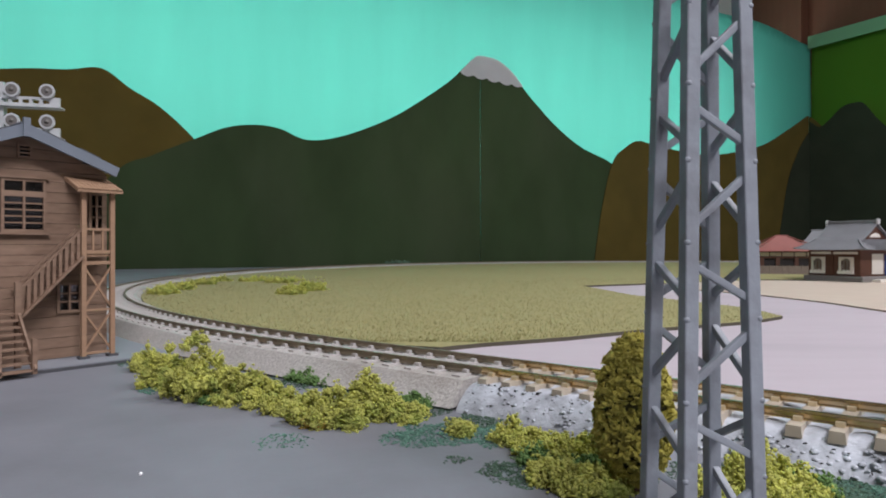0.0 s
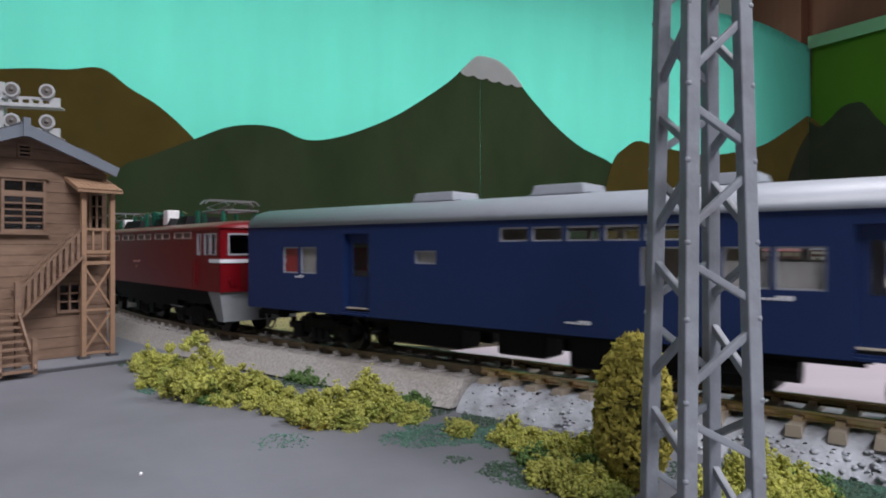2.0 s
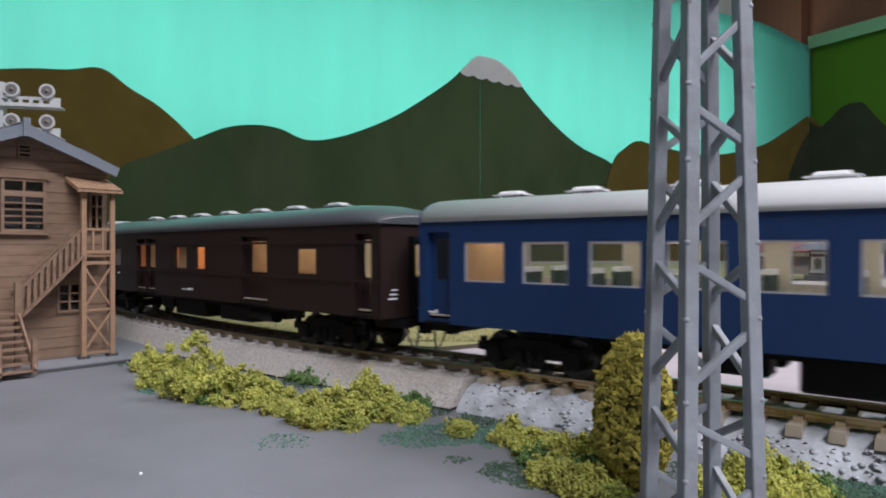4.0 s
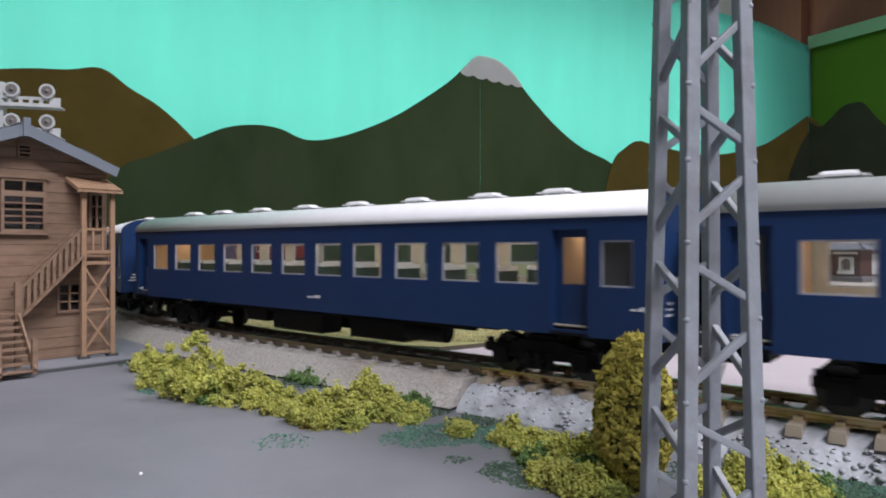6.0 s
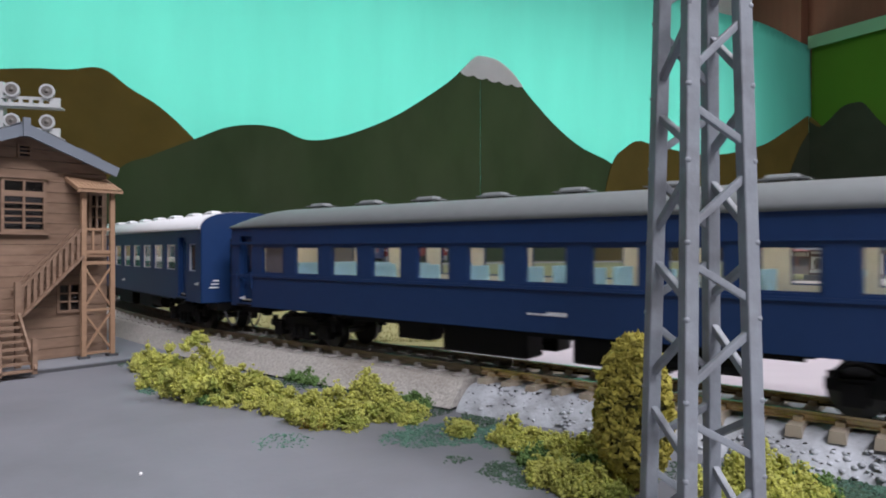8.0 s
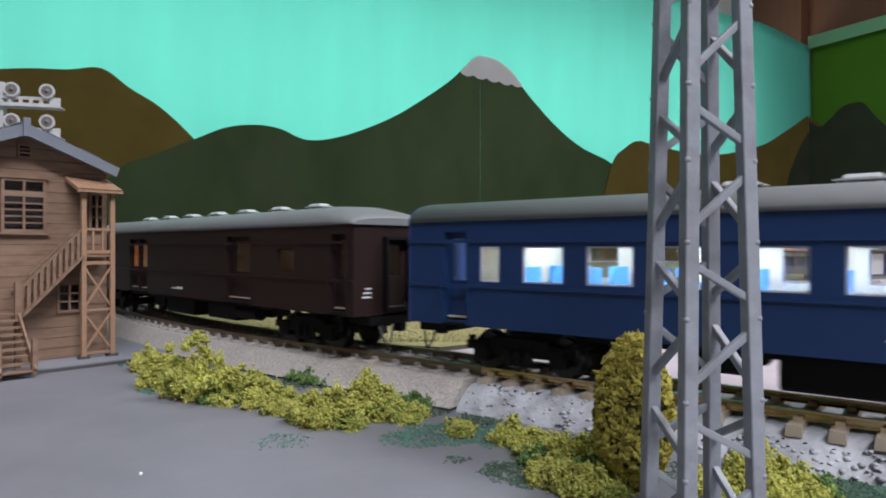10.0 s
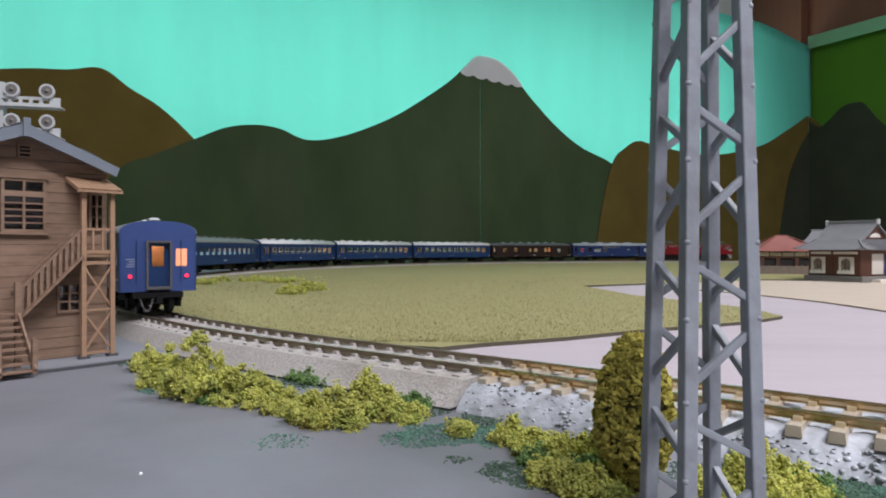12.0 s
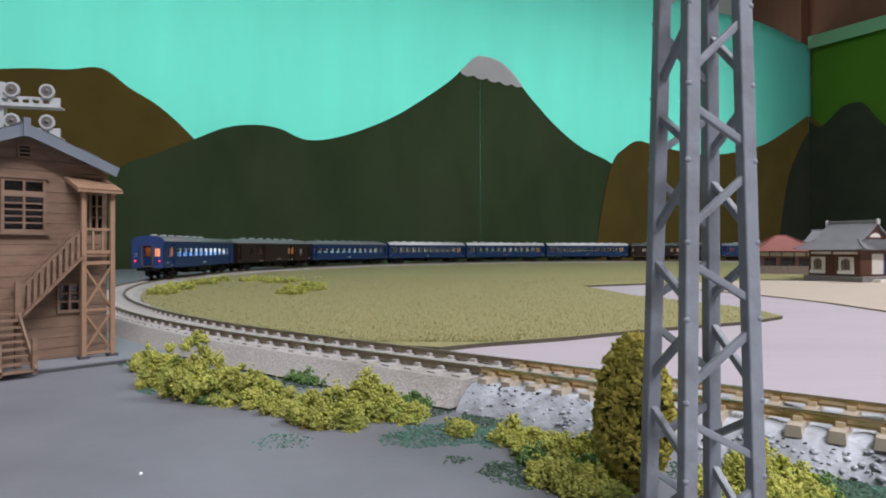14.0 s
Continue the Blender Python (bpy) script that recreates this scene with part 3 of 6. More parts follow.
    for me, s0, pitch, count in ((curve_me, SPLIT + 0.005, 0.0096, 350), (plain_me, SPLIT - 0.0045, -0.0081, 352)):
        for i in range(count):
            s = s0 + pitch * i
            q, h = track_at(s)
            m = Matrix.Translation((q.x, q.y, top)) @ Matrix.Rotation(math.atan2(h.y, h.x), 4, "Z")
            if (me is curve_me and i < 150) or (me is plain_me and i < 50):
                o = new("sleeper", me)
                o.parent, o.matrix_basis = near, m
            else:
                k = len(far.verts)
                far.from_mesh(me)
                far.verts.ensure_lookup_table()
                for v in far.verts[k:]:
                    v.co = m @ v.co
    o = part("distant_sleepers", far, M["tie_grey"], near)
    tagged(o, kind="stuff")


track()


# ---- the train ----
PITCH, SPEED, LEAD = 0.2715, 0.2281, -0.4310
BODY = 0.2600
HALF = 0.0186


def roof_line(half, z0, z1, n=16, k=2.6):
    """A rounded roof section from one eave over to the other."""
    out = []
    for i in range(n + 1):
        a = math.pi * i / n
        c, s = math.cos(a), math.sin(a)
        out.append((half * math.copysign(abs(c) ** (2 / k), c), z0 + (z1 - z0) * abs(s) ** (2 / 2.1)))
    return out


def loft(bm, rings):
    rs = [[bm.verts.new(v) for v in r] for r in rings]
    n = len(rs[0])
    for a, b in zip(rs, rs[1:]):
        for i in range(n - 1):
            bm.faces.new((a[i], a[i + 1], b[i + 1], b[i]))
    return rs


def make_bogie(parent, x, frame_len=0.036, wheel_r=0.0054, axles=(-0.0125, 0.0125)):
    bm = bmesh.new()
    for s in (-1, 1):
        y = s * 0.0125
        prof = [(-frame_len / 2, 0.0062), (-frame_len / 2, 0.0085), (-0.009, 0.0088), (-0.006, 0.0102), (0.006, 0.0102), (0.009, 0.0088), (frame_len / 2, 0.0085), (frame_len / 2, 0.0062), (0.008, 0.0050), (-0.008, 0.0050)]
        a = [bm.verts.new((px, y - 0.0009, pz)) for px, pz in prof]
        b = [bm.verts.new((px, y + 0.0009, pz)) for px, pz in prof]
        bm.faces.new(a)
        bm.faces.new(b[::-1])
        for i in range(len(prof)):
            bm.faces.new((a[(i + 1) % len(prof)], a[i], b[i], b[(i + 1) % len(prof)]))
        for ax in axles:
            box(bm, ax - 0.0024, ax + 0.0024, y - 0.0016, y + 0.0016, 0.0030, 0.0078)
            rod(bm, (ax - 0.004, y, 0.0066), (ax - 0.004, y, 0.0100), 0.0011)
            rod(bm, (ax + 0.004, y, 0.0066), (ax + 0.004, y, 0.0100), 0.0011)
        for px in (-0.0035, 0, 0.0035):
            rod(bm, (px, y + s * 0.0010, 0.0030), (px, y + s * 0.0010, 0.0070), 0.0012)
        box(bm, -0.006, 0.006, y - 0.0012, y + 0.0012, 0.0024, 0.0034)
    box(bm, -0.004, 0.004, -0.012, 0.012, 0.0080, 0.0115)
    bogie = part("bogie", bm, M["black"], parent, at=pose(x, 0, 0))
    first = None
    for ax in axles:
        if first is None:
            bm = bmesh.new()
            for s in (-1, 1):
                rod(bm, (0, s * 0.0072, 0), (0, s * 0.0095, 0), wheel_r, 20)
                rod(bm, (0, s * 0.0068, 0), (0, s * 0.0072, 0), wheel_r + 0.0008, 20)
                rod(bm, (0, s * 0.0095, 0), (0, s * 0.0099, 0), wheel_r * 0.35, 10)
            rod(bm, (0, -0.007, 0), (0, 0.007, 0), 0.0012)
            first = part("wheelset", bm, M["wheel"], bogie, at=pose(ax, 0, wheel_r))
        else:
            again(first, pose(ax, 0, wheel_r))
    return bogie


def seat_mesh(material, top=None):
    """A pair of facing seats back to back; top: the colour of the headrest cover."""
    bm = boxes((-0.0006, 0.0006, 0.0035, 0.0150, 0.0160, 0.0292), (-0.0062, -0.0006, 0.0035, 0.0150, 0.0185, 0.0225), (0.0006, 0.0062, 0.0035, 0.0150, 0.0185, 0.0225))
    n = len(bm.faces)
    box(bm, -0.0009, 0.0009, 0.0042, 0.0143, 0.0290, 0.0304)
    me = mesh_of("seat", bm, material)
    if top:
        me.materials.append(top)
        for poly in me.polygons:
            poly.material_index = 1 if poly.index >= n else 0
    return me


def window_unit(parent, x, z, w, h, side, trim, depth=0.0005, bar=0.0, cross=False, tint="glass"):
    """A framed pane set in a side."""
    y = side * (HALF - depth)
    bm = bmesh.new()
    t = 0.00042
    m = Matrix.Translation((x, y, 0)) @ (Matrix.Rotation(math.pi, 4, "Z") if side > 0 else Matrix.Identity(4))
    holes = [(-w / 2 + t, w / 2 - t, z + t, z + h - t)]
    if bar:
        holes = [(-w / 2 + t, w / 2 - t, z + t, z + h * bar - t / 2), (-w / 2 + t, w / 2 - t, z + h * bar + t / 2, z + h - t)]
    plate(bm, -w / 2, w / 2, z, z + h, holes, 0.0006, m)
    f = part("window_frame", bm, M[trim], parent)
    bm = bmesh.new()
    box(bm, x - w / 2 + t, x + w / 2 - t, y - side * 0.00045, y - side * 0.0003, z + t, z + h - t)
    p = part("pane", bm, M[tint], f)
    p.visible_shadow = False
    return f


def make_coach(spec):
    """One four-axle carriage; x forward, rail top at z = 0."""
    L = BODY / 2
    Lr = L + spec.get("rear", 0.0)      # the rear end may lie further out
    z0, z1, zt = 0.0132, 0.0437, spec.get("crown", 0.0510)
    name = spec.get("name", "passenger_coach")
    c = thing(name, spec["label"], spec.get("category", "railway carriage"), group="train")
    paint, roofm = M[spec["paint"]], M[spec["roof"]]
    wins, doors = spec["windows"], spec["doors"]
    dome = spec.get("dome", 0.0)
    trim = spec.get("trim", spec["paint"])
    # sides, with the openings cut through
    for side in (1, -1):
        holes = [(x - w / 2, x + w / 2, z, z + h) for x, z, w, h in wins] + [(x - w / 2, x + w / 2, z0 + 0.0014, 0.0405) for x, w in doors]
        m = Matrix.Translation((0, side * HALF, 0)) @ (Matrix.Rotation(math.pi, 4, "Z") if side > 0 else Matrix.Identity(4))
        if side > 0:
            holes = [(-b, -a, p, q) for a, b, p, q in holes]
        bm = bmesh.new()
        plate(bm, -L if side > 0 else -Lr, Lr if side > 0 else L, z0, z1, holes, 0.0008, m)
        for zb in spec.get("belts", ()):
            box(bm, -Lr, L, side * (HALF + 0.0002) - 0.0003, side * (HALF + 0.0002) + 0.0003, zb, zb + 0.0009)
        body_side = part("side_wall", bm, paint, c)
        bm = bmesh.new()
        plate(bm, -L + 0.001, L - 0.001, z0 + 0.003, z1 - 0.002, holes, 0.0002, Matrix.Translation((0, -side * 0.0009, 0)) @ m)
        part("inner_lining", bm, M[spec.get("lining", "cream")], body_side)
        for x, z, w, h in wins:
            window_unit(c, x, z, w, h, side, spec.get("frame", trim), bar=spec.get("bar", 0.0))
        for x, w in doors:
            bm = bmesh.new()
            md = Matrix.Translation((x, side * (HALF - 0.0022), 0)) @ (Matrix.Rotation(math.pi, 4, "Z") if side > 0 else Matrix.Identity(4))
            dz = spec.get("door_window", (0.0262, 0.0385))
            plate(bm, -w / 2, w / 2, z0 + 0.0014, 0.0405, [(-w * 0.30, w * 0.30, *dz)], 0.0007, md)
            ya, yb = sorted((side * (HALF - 0.0004), side * (HALF - 0.0034)))
            for k in (-1, 1):
                box(bm, x + k * w / 2 - 0.0003, x + k * w / 2 + 0.0003, ya, yb, z0 + 0.0012, 0.0407)
            box(bm, x - w / 2, x + w / 2, ya, yb, 0.0404, 0.0408)
            d = part("door", bm, paint, c)
            bm = boxes((x - w * 0.30, x + w * 0.30, side * (HALF - 0.0024) - 0.0001, side * (HALF - 0.0024) + 0.0001, *dz))
            part("pane", bm, M["glass"], d).visible_shadow = False
            bm = bmesh.new()
            for k in ((-1, 1) if w < 0.0098 else ()):
                rod(bm, (x + k * (w / 2 + 0.0008), side * (HALF + 0.0006), 0.020), (x + k * (w / 2 + 0.0008), side * (HALF + 0.0006), 0.027), 0.00022, 6)
            if w < 0.0098:
                part("handrail", bm, paint, d)
            else:
                bm.free()
            bm = boxes((x - w / 2, x + w / 2, side * (HALF - 0.0002) - 0.0012, side * (HALF - 0.0002) + 0.0012, z0 + 0.0002, z0 + 0.0008))
            part("door_step", bm, M[spec.get("step", "black")], d)
    # roof
    bm = bmesh.new()
    rings = []
    stations = [-Lr + 0.0011, L - 0.0011] if not dome else [-L - 0.0008, -L + dome * 0.12, -L + dome * 0.35, -L + dome * 0.65, -L + dome, L - dome, L - dome * 0.65, L - dome * 0.35, L - dome * 0.12, L + 0.0008]
    for x in stations:
        k = 1.0
        if dome:
            e = min(1.0, (L + 0.0008 - abs(x)) / dome)
            k = 0.30 + 0.70 * math.sin(e * math.pi / 2) ** 0.8
        rings.append([(x, y, z) for y, z in roof_line(HALF + 0.0007, z1 - 0.0002, z1 + (zt - z1) * k)])
    rs = loft(bm, rings)
    for r in (rs[0], rs[-1]):
        bm.faces.new(r)
    for r0, r1 in zip(rs, rs[1:]):
        bm.faces.new((r0[0], r1[0], r1[-1], r0[-1]))
    bmesh.ops.recalc_face_normals(bm, faces=list(bm.faces))
    roof = part("roof", bm, roofm, c, smooth=True)
    me = roof.data
    for poly in me.polygons:
        poly.use_smooth = abs(poly.normal.x) < 0.6 and poly.normal.z > -0.5
    # ends, with a gangway
    for e in (1, -1):
        bm = bmesh.new()
        g = 0.0052
        zr = z1 + (zt - z1) * (0.30 if dome else 1.0)
        prof = roof_line(HALF, z1, zr - 0.0001)
        ring = [(y, z) for y, z in prof]
        loop = [(HALF, z0)] + ring + [(-HALF, z0)]
        hole = [(-g, z0), (-g, 0.0385), (g, 0.0385), (g, z0)]
        pts = loop + hole
        x0 = L if e > 0 else -Lr
        a = [bm.verts.new((x0, y, z)) for y, z in pts]
        f = bm.faces.new(a)
        bmesh.ops.triangulate(bm, faces=[f])
        geo = bmesh.ops.extrude_face_region(bm, geom=list(bm.faces))
        bmesh.ops.translate(bm, vec=(-e * 0.0008, 0, 0), verts=[v for v in geo["geom"] if isinstance(v, bmesh.types.BMVert)])
        bmesh.ops.recalc_face_normals(bm, faces=list(bm.faces))
        # the tail coach's end takes a lit copy of the coach blue
        end = part("end_wall", bm, M[spec.get("end_colour", spec["paint"])], c)
        bm = bmesh.new()
        mg = Matrix.Translation((x0 + e * 0.0024, 0, 0)) @ Matrix.Rotation(radians(90 * e), 4, "Z")
        plate(bm, -g - 0.0010, g + 0.0010, z0 + 0.0012, 0.0396, [(-g, g, z0 + 0.0026, 0.0386)], 0.0024, mg)
        part("gangway", bm, M["black"] if e > 0 or not spec.get("tail") else M["gangway_grey"], end)
        bm = bmesh.new()
        md = Matrix.Translation((x0 - e * 0.0012, 0, 0)) @ Matrix.Rotation(radians(90 * e), 4, "Z")
        plate(bm, -g, g, z0, 0.0385, [(-g * 0.62, g * 0.55, 0.0262, 0.0368)], 0.0006, md)
        d = part("gangway_door", bm, paint, end)
        if spec.get("tail") and e < 0:
            for s in (-1, 1):
                bm = bmesh.new()
                rod(bm, (x0 - 0.0002, s * 0.0137, 0.0213), (x0 - 0.0013, s * 0.0137, 0.0213), 0.00085, 14)
                part("tail_lamp", bm, M["tail_red"], end, "glowing red tail lamp")
                bm = bmesh.new()
                rod(bm, (x0 - 0.0009, s * 0.0108, 0.018), (x0 - 0.0009, s * 0.0108, 0.040), 0.00025, 6)
                part("grab_rail", bm, M["blue"], end)
            # opaque pane that glows by itself, standing for lamplight from inside
            bm = boxes((x0 - 0.00025, x0 + 0.0002, -0.0138, -0.0084, 0.0265, 0.0355))
            part("end_window", bm, M["end_glow"], end)
            bm = boxes(*[(x0 - 0.0003, x0, 0.0115, 0.0155 - 0.0006 * (i % 3), 0.0262 + i * 0.0012, 0.0266 + i * 0.0012) for i in range(4)])
            part("end_lettering", bm, M["dim_print"], end)
        else:
            bm = boxes(*[(x0 - e * 0.0003 - 0.0001, x0 + e * 0.0003 + 0.0001, 0.0112, 0.0150 - 0.0007 * (i % 3), 0.0192 + i * 0.0014, 0.0197 + i * 0.0014) for i in range(3)])
            part("end_lettering", bm, M["white_print"], end)
        # coupler and steam hose
        bm = bmesh.new()
        box(bm, min(x0, x0 + e * 0.0035), max(x0, x0 + e * 0.0035), -0.0014, 0.0014, 0.0075, 0.0105)
        box(bm, min(x0 + e * 0.001, x0 - e * 0.010), max(x0 + e * 0.001, x0 - e * 0.010), -0.0120, 0.0120, 0.0100, 0.0128)
        part("coupler", bm, M["black"], c)
        bm = bmesh.new()
        for s in (0.006,):
            pts = [Vector((x0 + e * (0.0016 + 0.0012 * (1 - u * u)), s + 0.0030 * u, 0.0034 + 0.0062 * u * u)) for u in [i / 5 - 1 for i in range(11)]]
            for p, q in zip(pts, pts[1:]):
                rod(bm, p, q, 0.00035, 6)
        part("brake_hose", bm, M["hose"], c)
    for px in spec.get("bars", ()):
        for k in range(6):
            part("window_bar", boxes((px - 0.0026, px + 0.0026, HALF - 0.0022, HALF - 0.0017, 0.0262 + k * 0.0021, 0.0269 + k * 0.0021)), M["trim"], c)
    # floor, inner ends, seats
    part("floor_pan", boxes((-Lr + 0.001, L - 0.001, -HALF + 0.001, HALF - 0.001, z0 + 0.0004, z0 + 0.0022)), M["black"], c)
    part("floor_cover", boxes((-L + 0.0012, L - 0.0012, -HALF + 0.0012, HALF - 0.0012, z0 + 0.0022, z0 + 0.0026)), M["cream"], c)
    part("ceiling_panel", boxes((-L + 0.002, L - 0.002, -HALF + 0.0012, HALF - 0.0012, 0.0420, 0.0430)), M["cream"], c)
    for x in spec.get("partitions", ()):
        px, mt = x
        part("partition", boxes((px - 0.0005, px + 0.0005, -HALF + 0.0034, HALF - 0.0034, z0 + 0.0026, 0.0418)), M[mt], c)
    if spec.get("seats"):
        me = seat_mesh(M[spec["seats"]], M["white_print"] if spec["seats"] == "seat_green" else None)
        for x in spec["seat_x"]:
            for s in (0, 1):
                o = new("seat", me)
                o.parent, o.matrix_basis = c, pose(x, 0, 0, 0, 0, 180 * s)
    for x, z, w, h, mt in spec.get("blinds", ()):
        for s in (1, -1):
            part("blind", boxes((x - w / 2, x + w / 2, s * (HALF - 0.0020) - 0.0002, s * (HALF - 0.0020) + 0.0002, z, z + h)), M[mt], c)
    if spec.get("led"):
        part("led_strip", boxes((-L + 0.012, L - 0.012, -0.0020, 0.0020, 0.0412, 0.0418)), M[spec["led"]], c, "glowing interior light strip")
    # ventilators
    vents = spec["vents"]
    first = None
    for x in vents:
        if first is None:
            bm = bmesh.new()
            if spec.get("vent_kind") == "box":
                box(bm, -0.0085, 0.0085, -0.0075, 0.0075, 0, 0.0030)
                for v in bm.verts:
                    if v.co.z > 0.001:
                        v.co.x *= 0.90
                        v.co.y *= 0.90
                bevelled(bm, 0.0006)
                box(bm, -0.0100, 0.0100, -0.0060, 0.0060, -0.0006, 0.0004)
            else:
                box(bm, -0.0040, 0.0040, -0.0030, 0.0030, 0.0006, 0.0017)
                for v in bm.verts:
                    if v.co.z > 0.001:
                        v.co.y *= 0.6
                        v.co.x *= 0.86
                bevelled(bm, 0.0003, 1)
                box(bm, -0.0056, 0.0056, -0.0028, 0.0028, 0.0003, 0.0007)
                for px in (-0.0030, 0.0030):
                    for py in (-0.0018, 0.0018):
                        box(bm, px - 0.0004, px + 0.0004, py - 0.0004, py + 0.0004, -0.0012, 0.0005)
            first = part("ventilator", bm, M[spec.get("vent_paint", "vent")], c, at=pose(x, spec.get("vent_y", 0.0), zt + (-0.0002 if spec.get("vent_kind") == "box" else 0.0004)))
        else:
            again(first, pose(x, spec.get("vent_y", 0.0), zt + (-0.0002 if spec.get("vent_kind") == "box" else 0.0004)))
    # underframe equipment
    for x, ln, y0, y1, zl in spec.get("boxes", ((0.012, 0.030, 0.004, 0.0135, 0.0045), (-0.030, 0.026, 0.003, 0.0135, 0.0050), (0.040, 0.014, 0.005, 0.012, 0.0065))):
        for s in (1, -1):
            ys = sorted((s * y0, s * y1))
            bm = bevelled(boxes((x - ln / 2, x + ln / 2, ys[0], ys[1], zl, z0 + 0.0004)), 0.0006, 1)
            part("equipment_box", bm, M["black"], c)
    bm = bmesh.new()
    rod(bm, (-0.060, 0.0115, 0.0092), (-0.043, 0.0115, 0.0092), 0.0030, 14)
    part("air_tank", bm, M["black"], c)
    part("truss_beam", boxes((-0.072, 0.072, -0.0012, 0.0012, 0.0102, z0 + 0.0004), (-0.072, 0.072, -0.0135, -0.0120, 0.0112, z0), (-0.072, 0.072, 0.0120, 0.0135, 0.0112, z0)), M["black"], c)
    # side lettering
    for x, z, ln in spec.get("letters", ((-0.012, 0.0168, 0.010),)):
        for s in (1, -1):
            n = max(3, int(ln / 0.0012))
            rows = [(x + (i - n / 2) * 0.0012, x + (i - n / 2) * 0.0012 + 0.0009, s * HALF - 0.0002, s * HALF + 0.00015, z, z + (0.0010 if (i if s < 0 else n - 1 - i) > n * 0.45 else 0.0005)) for i in range(n)]
            part("side_lettering", boxes(*rows), M["white_print"], c, "small white lettering bars")
    bogies = [make_bogie(c, 0.0936), make_bogie(c, -0.0936)]
    return c, bogies


M["hose"] = mat("brake_hose_grey", (0.11, 0.11, 0.12), 0.4)
M["dim_print"] = mat("pale_blue_marking", (0.30, 0.36, 0.48), 0.6)
M["gangway_grey"] = mat("gangway_grey_frame", (0.085, 0.085, 0.09), 0.5)
# emission painted onto the end pane in place of interior light
M["end_glow"] = mat("orange_lit_window", (0.8, 0.35, 0.2), 0.4, emit=0.5, emit_color=(1.0, 0.35, 0.15))


def white_coach():
    wins = [(0.1060 - 0.01957 * i, 0.0260, 0.0138, 0.0114) for i in range(11)] + [(-0.1190, 0.0260, 0.0086, 0.0116)]
    return make_coach(dict(label="dark blue passenger coach with silver white roof and green seats", paint="blue", roof="roof_white", windows=wins,
                           doors=[(0.1225, 0.0088), (-0.1060, 0.0105)], frame="trim", seats="seat_green", seat_x=[0.1060 - 0.0098 - 0.01957 * i for i in range(10)],
                           # the blind is an added dark sheet painting the last window's inside as shade
                           partitions=[(0.1165, "tan"), (-0.0995, "tan")], vents=[0.108, 0.083, 0.0535, 0.0225, -0.007, -0.037, -0.067, -0.0923], vent_paint="roof_white", led="led_warm", blinds=((-0.1190, 0.0260, 0.0086, 0.0116, "inside_shade"),),
                           letters=((-0.004, 0.0180, 0.008), (0.1245, 0.0163, 0.0045), (-0.125, 0.0205, 0.005))))


def mail_van():
    w = [(0.1048, 0.0267, 0.0088, 0.0094), (0.0948, 0.0267, 0.0088, 0.0094), (0.0408, 0.0309, 0.0086, 0.0040)]
    w += [(0.0094 - 0.0104 * i, 0.0375, 0.0093, 0.0039) for i in range(5)]
    w += [(-0.0316, 0.0267, 0.0099, 0.0093), (-0.0502, 0.0268, 0.0098, 0.0092), (-0.0609, 0.0268, 0.0096, 0.0092), (-0.1013, 0.0269, 0.0100, 0.0091)]
    return make_coach(dict(name="mail_van", label="plain blue mail van with pale grey roof and boxy roof ventilators", category="mail van", paint="mail_blue", roof="roof_mail",
                           windows=w, doors=[(0.0708, 0.0124), (-0.0770, 0.0130), (-0.1212, 0.0088)], door_window=(0.0262, 0.0372), frame="trim", vent_kind="box", vent_paint="roof_mail",
                           vents=[0.047, 0.002, -0.042, -0.087], partitions=[(0.063, "cream"), (-0.069, "cream"), (-0.113, "cream")], step="mail_blue",
                           blinds=((0.1048, 0.0267, 0.0088, 0.0094, "curtain_red"), (-0.1013, 0.0269, 0.0100, 0.0091, "curtain_red"), (0.0948, 0.0267, 0.0088, 0.0094, "blind"), (0.0408, 0.0309, 0.0086, 0.0040, "blind"), (-0.0502, 0.0268, 0.0098, 0.0060, "blind"), (-0.0609, 0.0268, 0.0096, 0.0060, "blind")),
                           boxes=((0.046, 0.030, 0.003, 0.0135, 0.0050), (0.010, 0.016, 0.003, 0.0135, 0.0052), (-0.030, 0.050, 0.003, 0.0135, 0.0038)),
                           letters=((-0.010, 0.0162, 0.008), (0.0998, 0.0252, 0.0055), (-0.0555, 0.0246, 0.009), (-0.111, 0.0190, 0.005))))


def brown_coach(shiny):
    w = [(0.0895, 0.0262, 0.0124, 0.0096), (0.0109, 0.0262, 0.0122, 0.0104), (-0.0085, 0.0262, 0.0090, 0.0104), (-0.0895, 0.0262, 0.0124, 0.0096)]
    if not shiny:
        w = [(0.0895, 0.0262, 0.0110, 0.0092), (-0.0895, 0.0262, 0.0110, 0.0092)]
    return make_coach(dict(name="baggage_coach", label="dark brown baggage coach with rounded grey roof", paint="brown", roof="roof_dark" if shiny else "roof_grey", dome=0.024,
                           windows=w, doors=[(0.1218, 0.0080), (0.0565, 0.0120), (0.0443, 0.0112), (-0.0540, 0.0200), (-0.1218, 0.0080)], belts=(0.0243, 0.0372), bars=(0.1218,) if shiny else (),
                           partitions=[(0.0700, "tan"), (0.0340, "orange"), (-0.0420, "tan"), (-0.0700, "tan")],
                           blinds=((0.0895, 0.0262, 0.0124, 0.0096, "blind"), (0.0565, 0.0262, 0.0080, 0.0120, "orange"), (0.0443, 0.0262, 0.0080, 0.0120, "tan"), (0.0109, 0.0262, 0.0122, 0.0100, "tan")),
                           led="led_warm" if shiny else None,
                           vents=[0.082, 0.055, 0.028, 0.000, -0.028, -0.056, -0.084], vent_paint="vent",
                           letters=((0.0865, 0.0222, 0.004), (0.004, 0.0168, 0.012), (0.124, 0.0172, 0.003))))


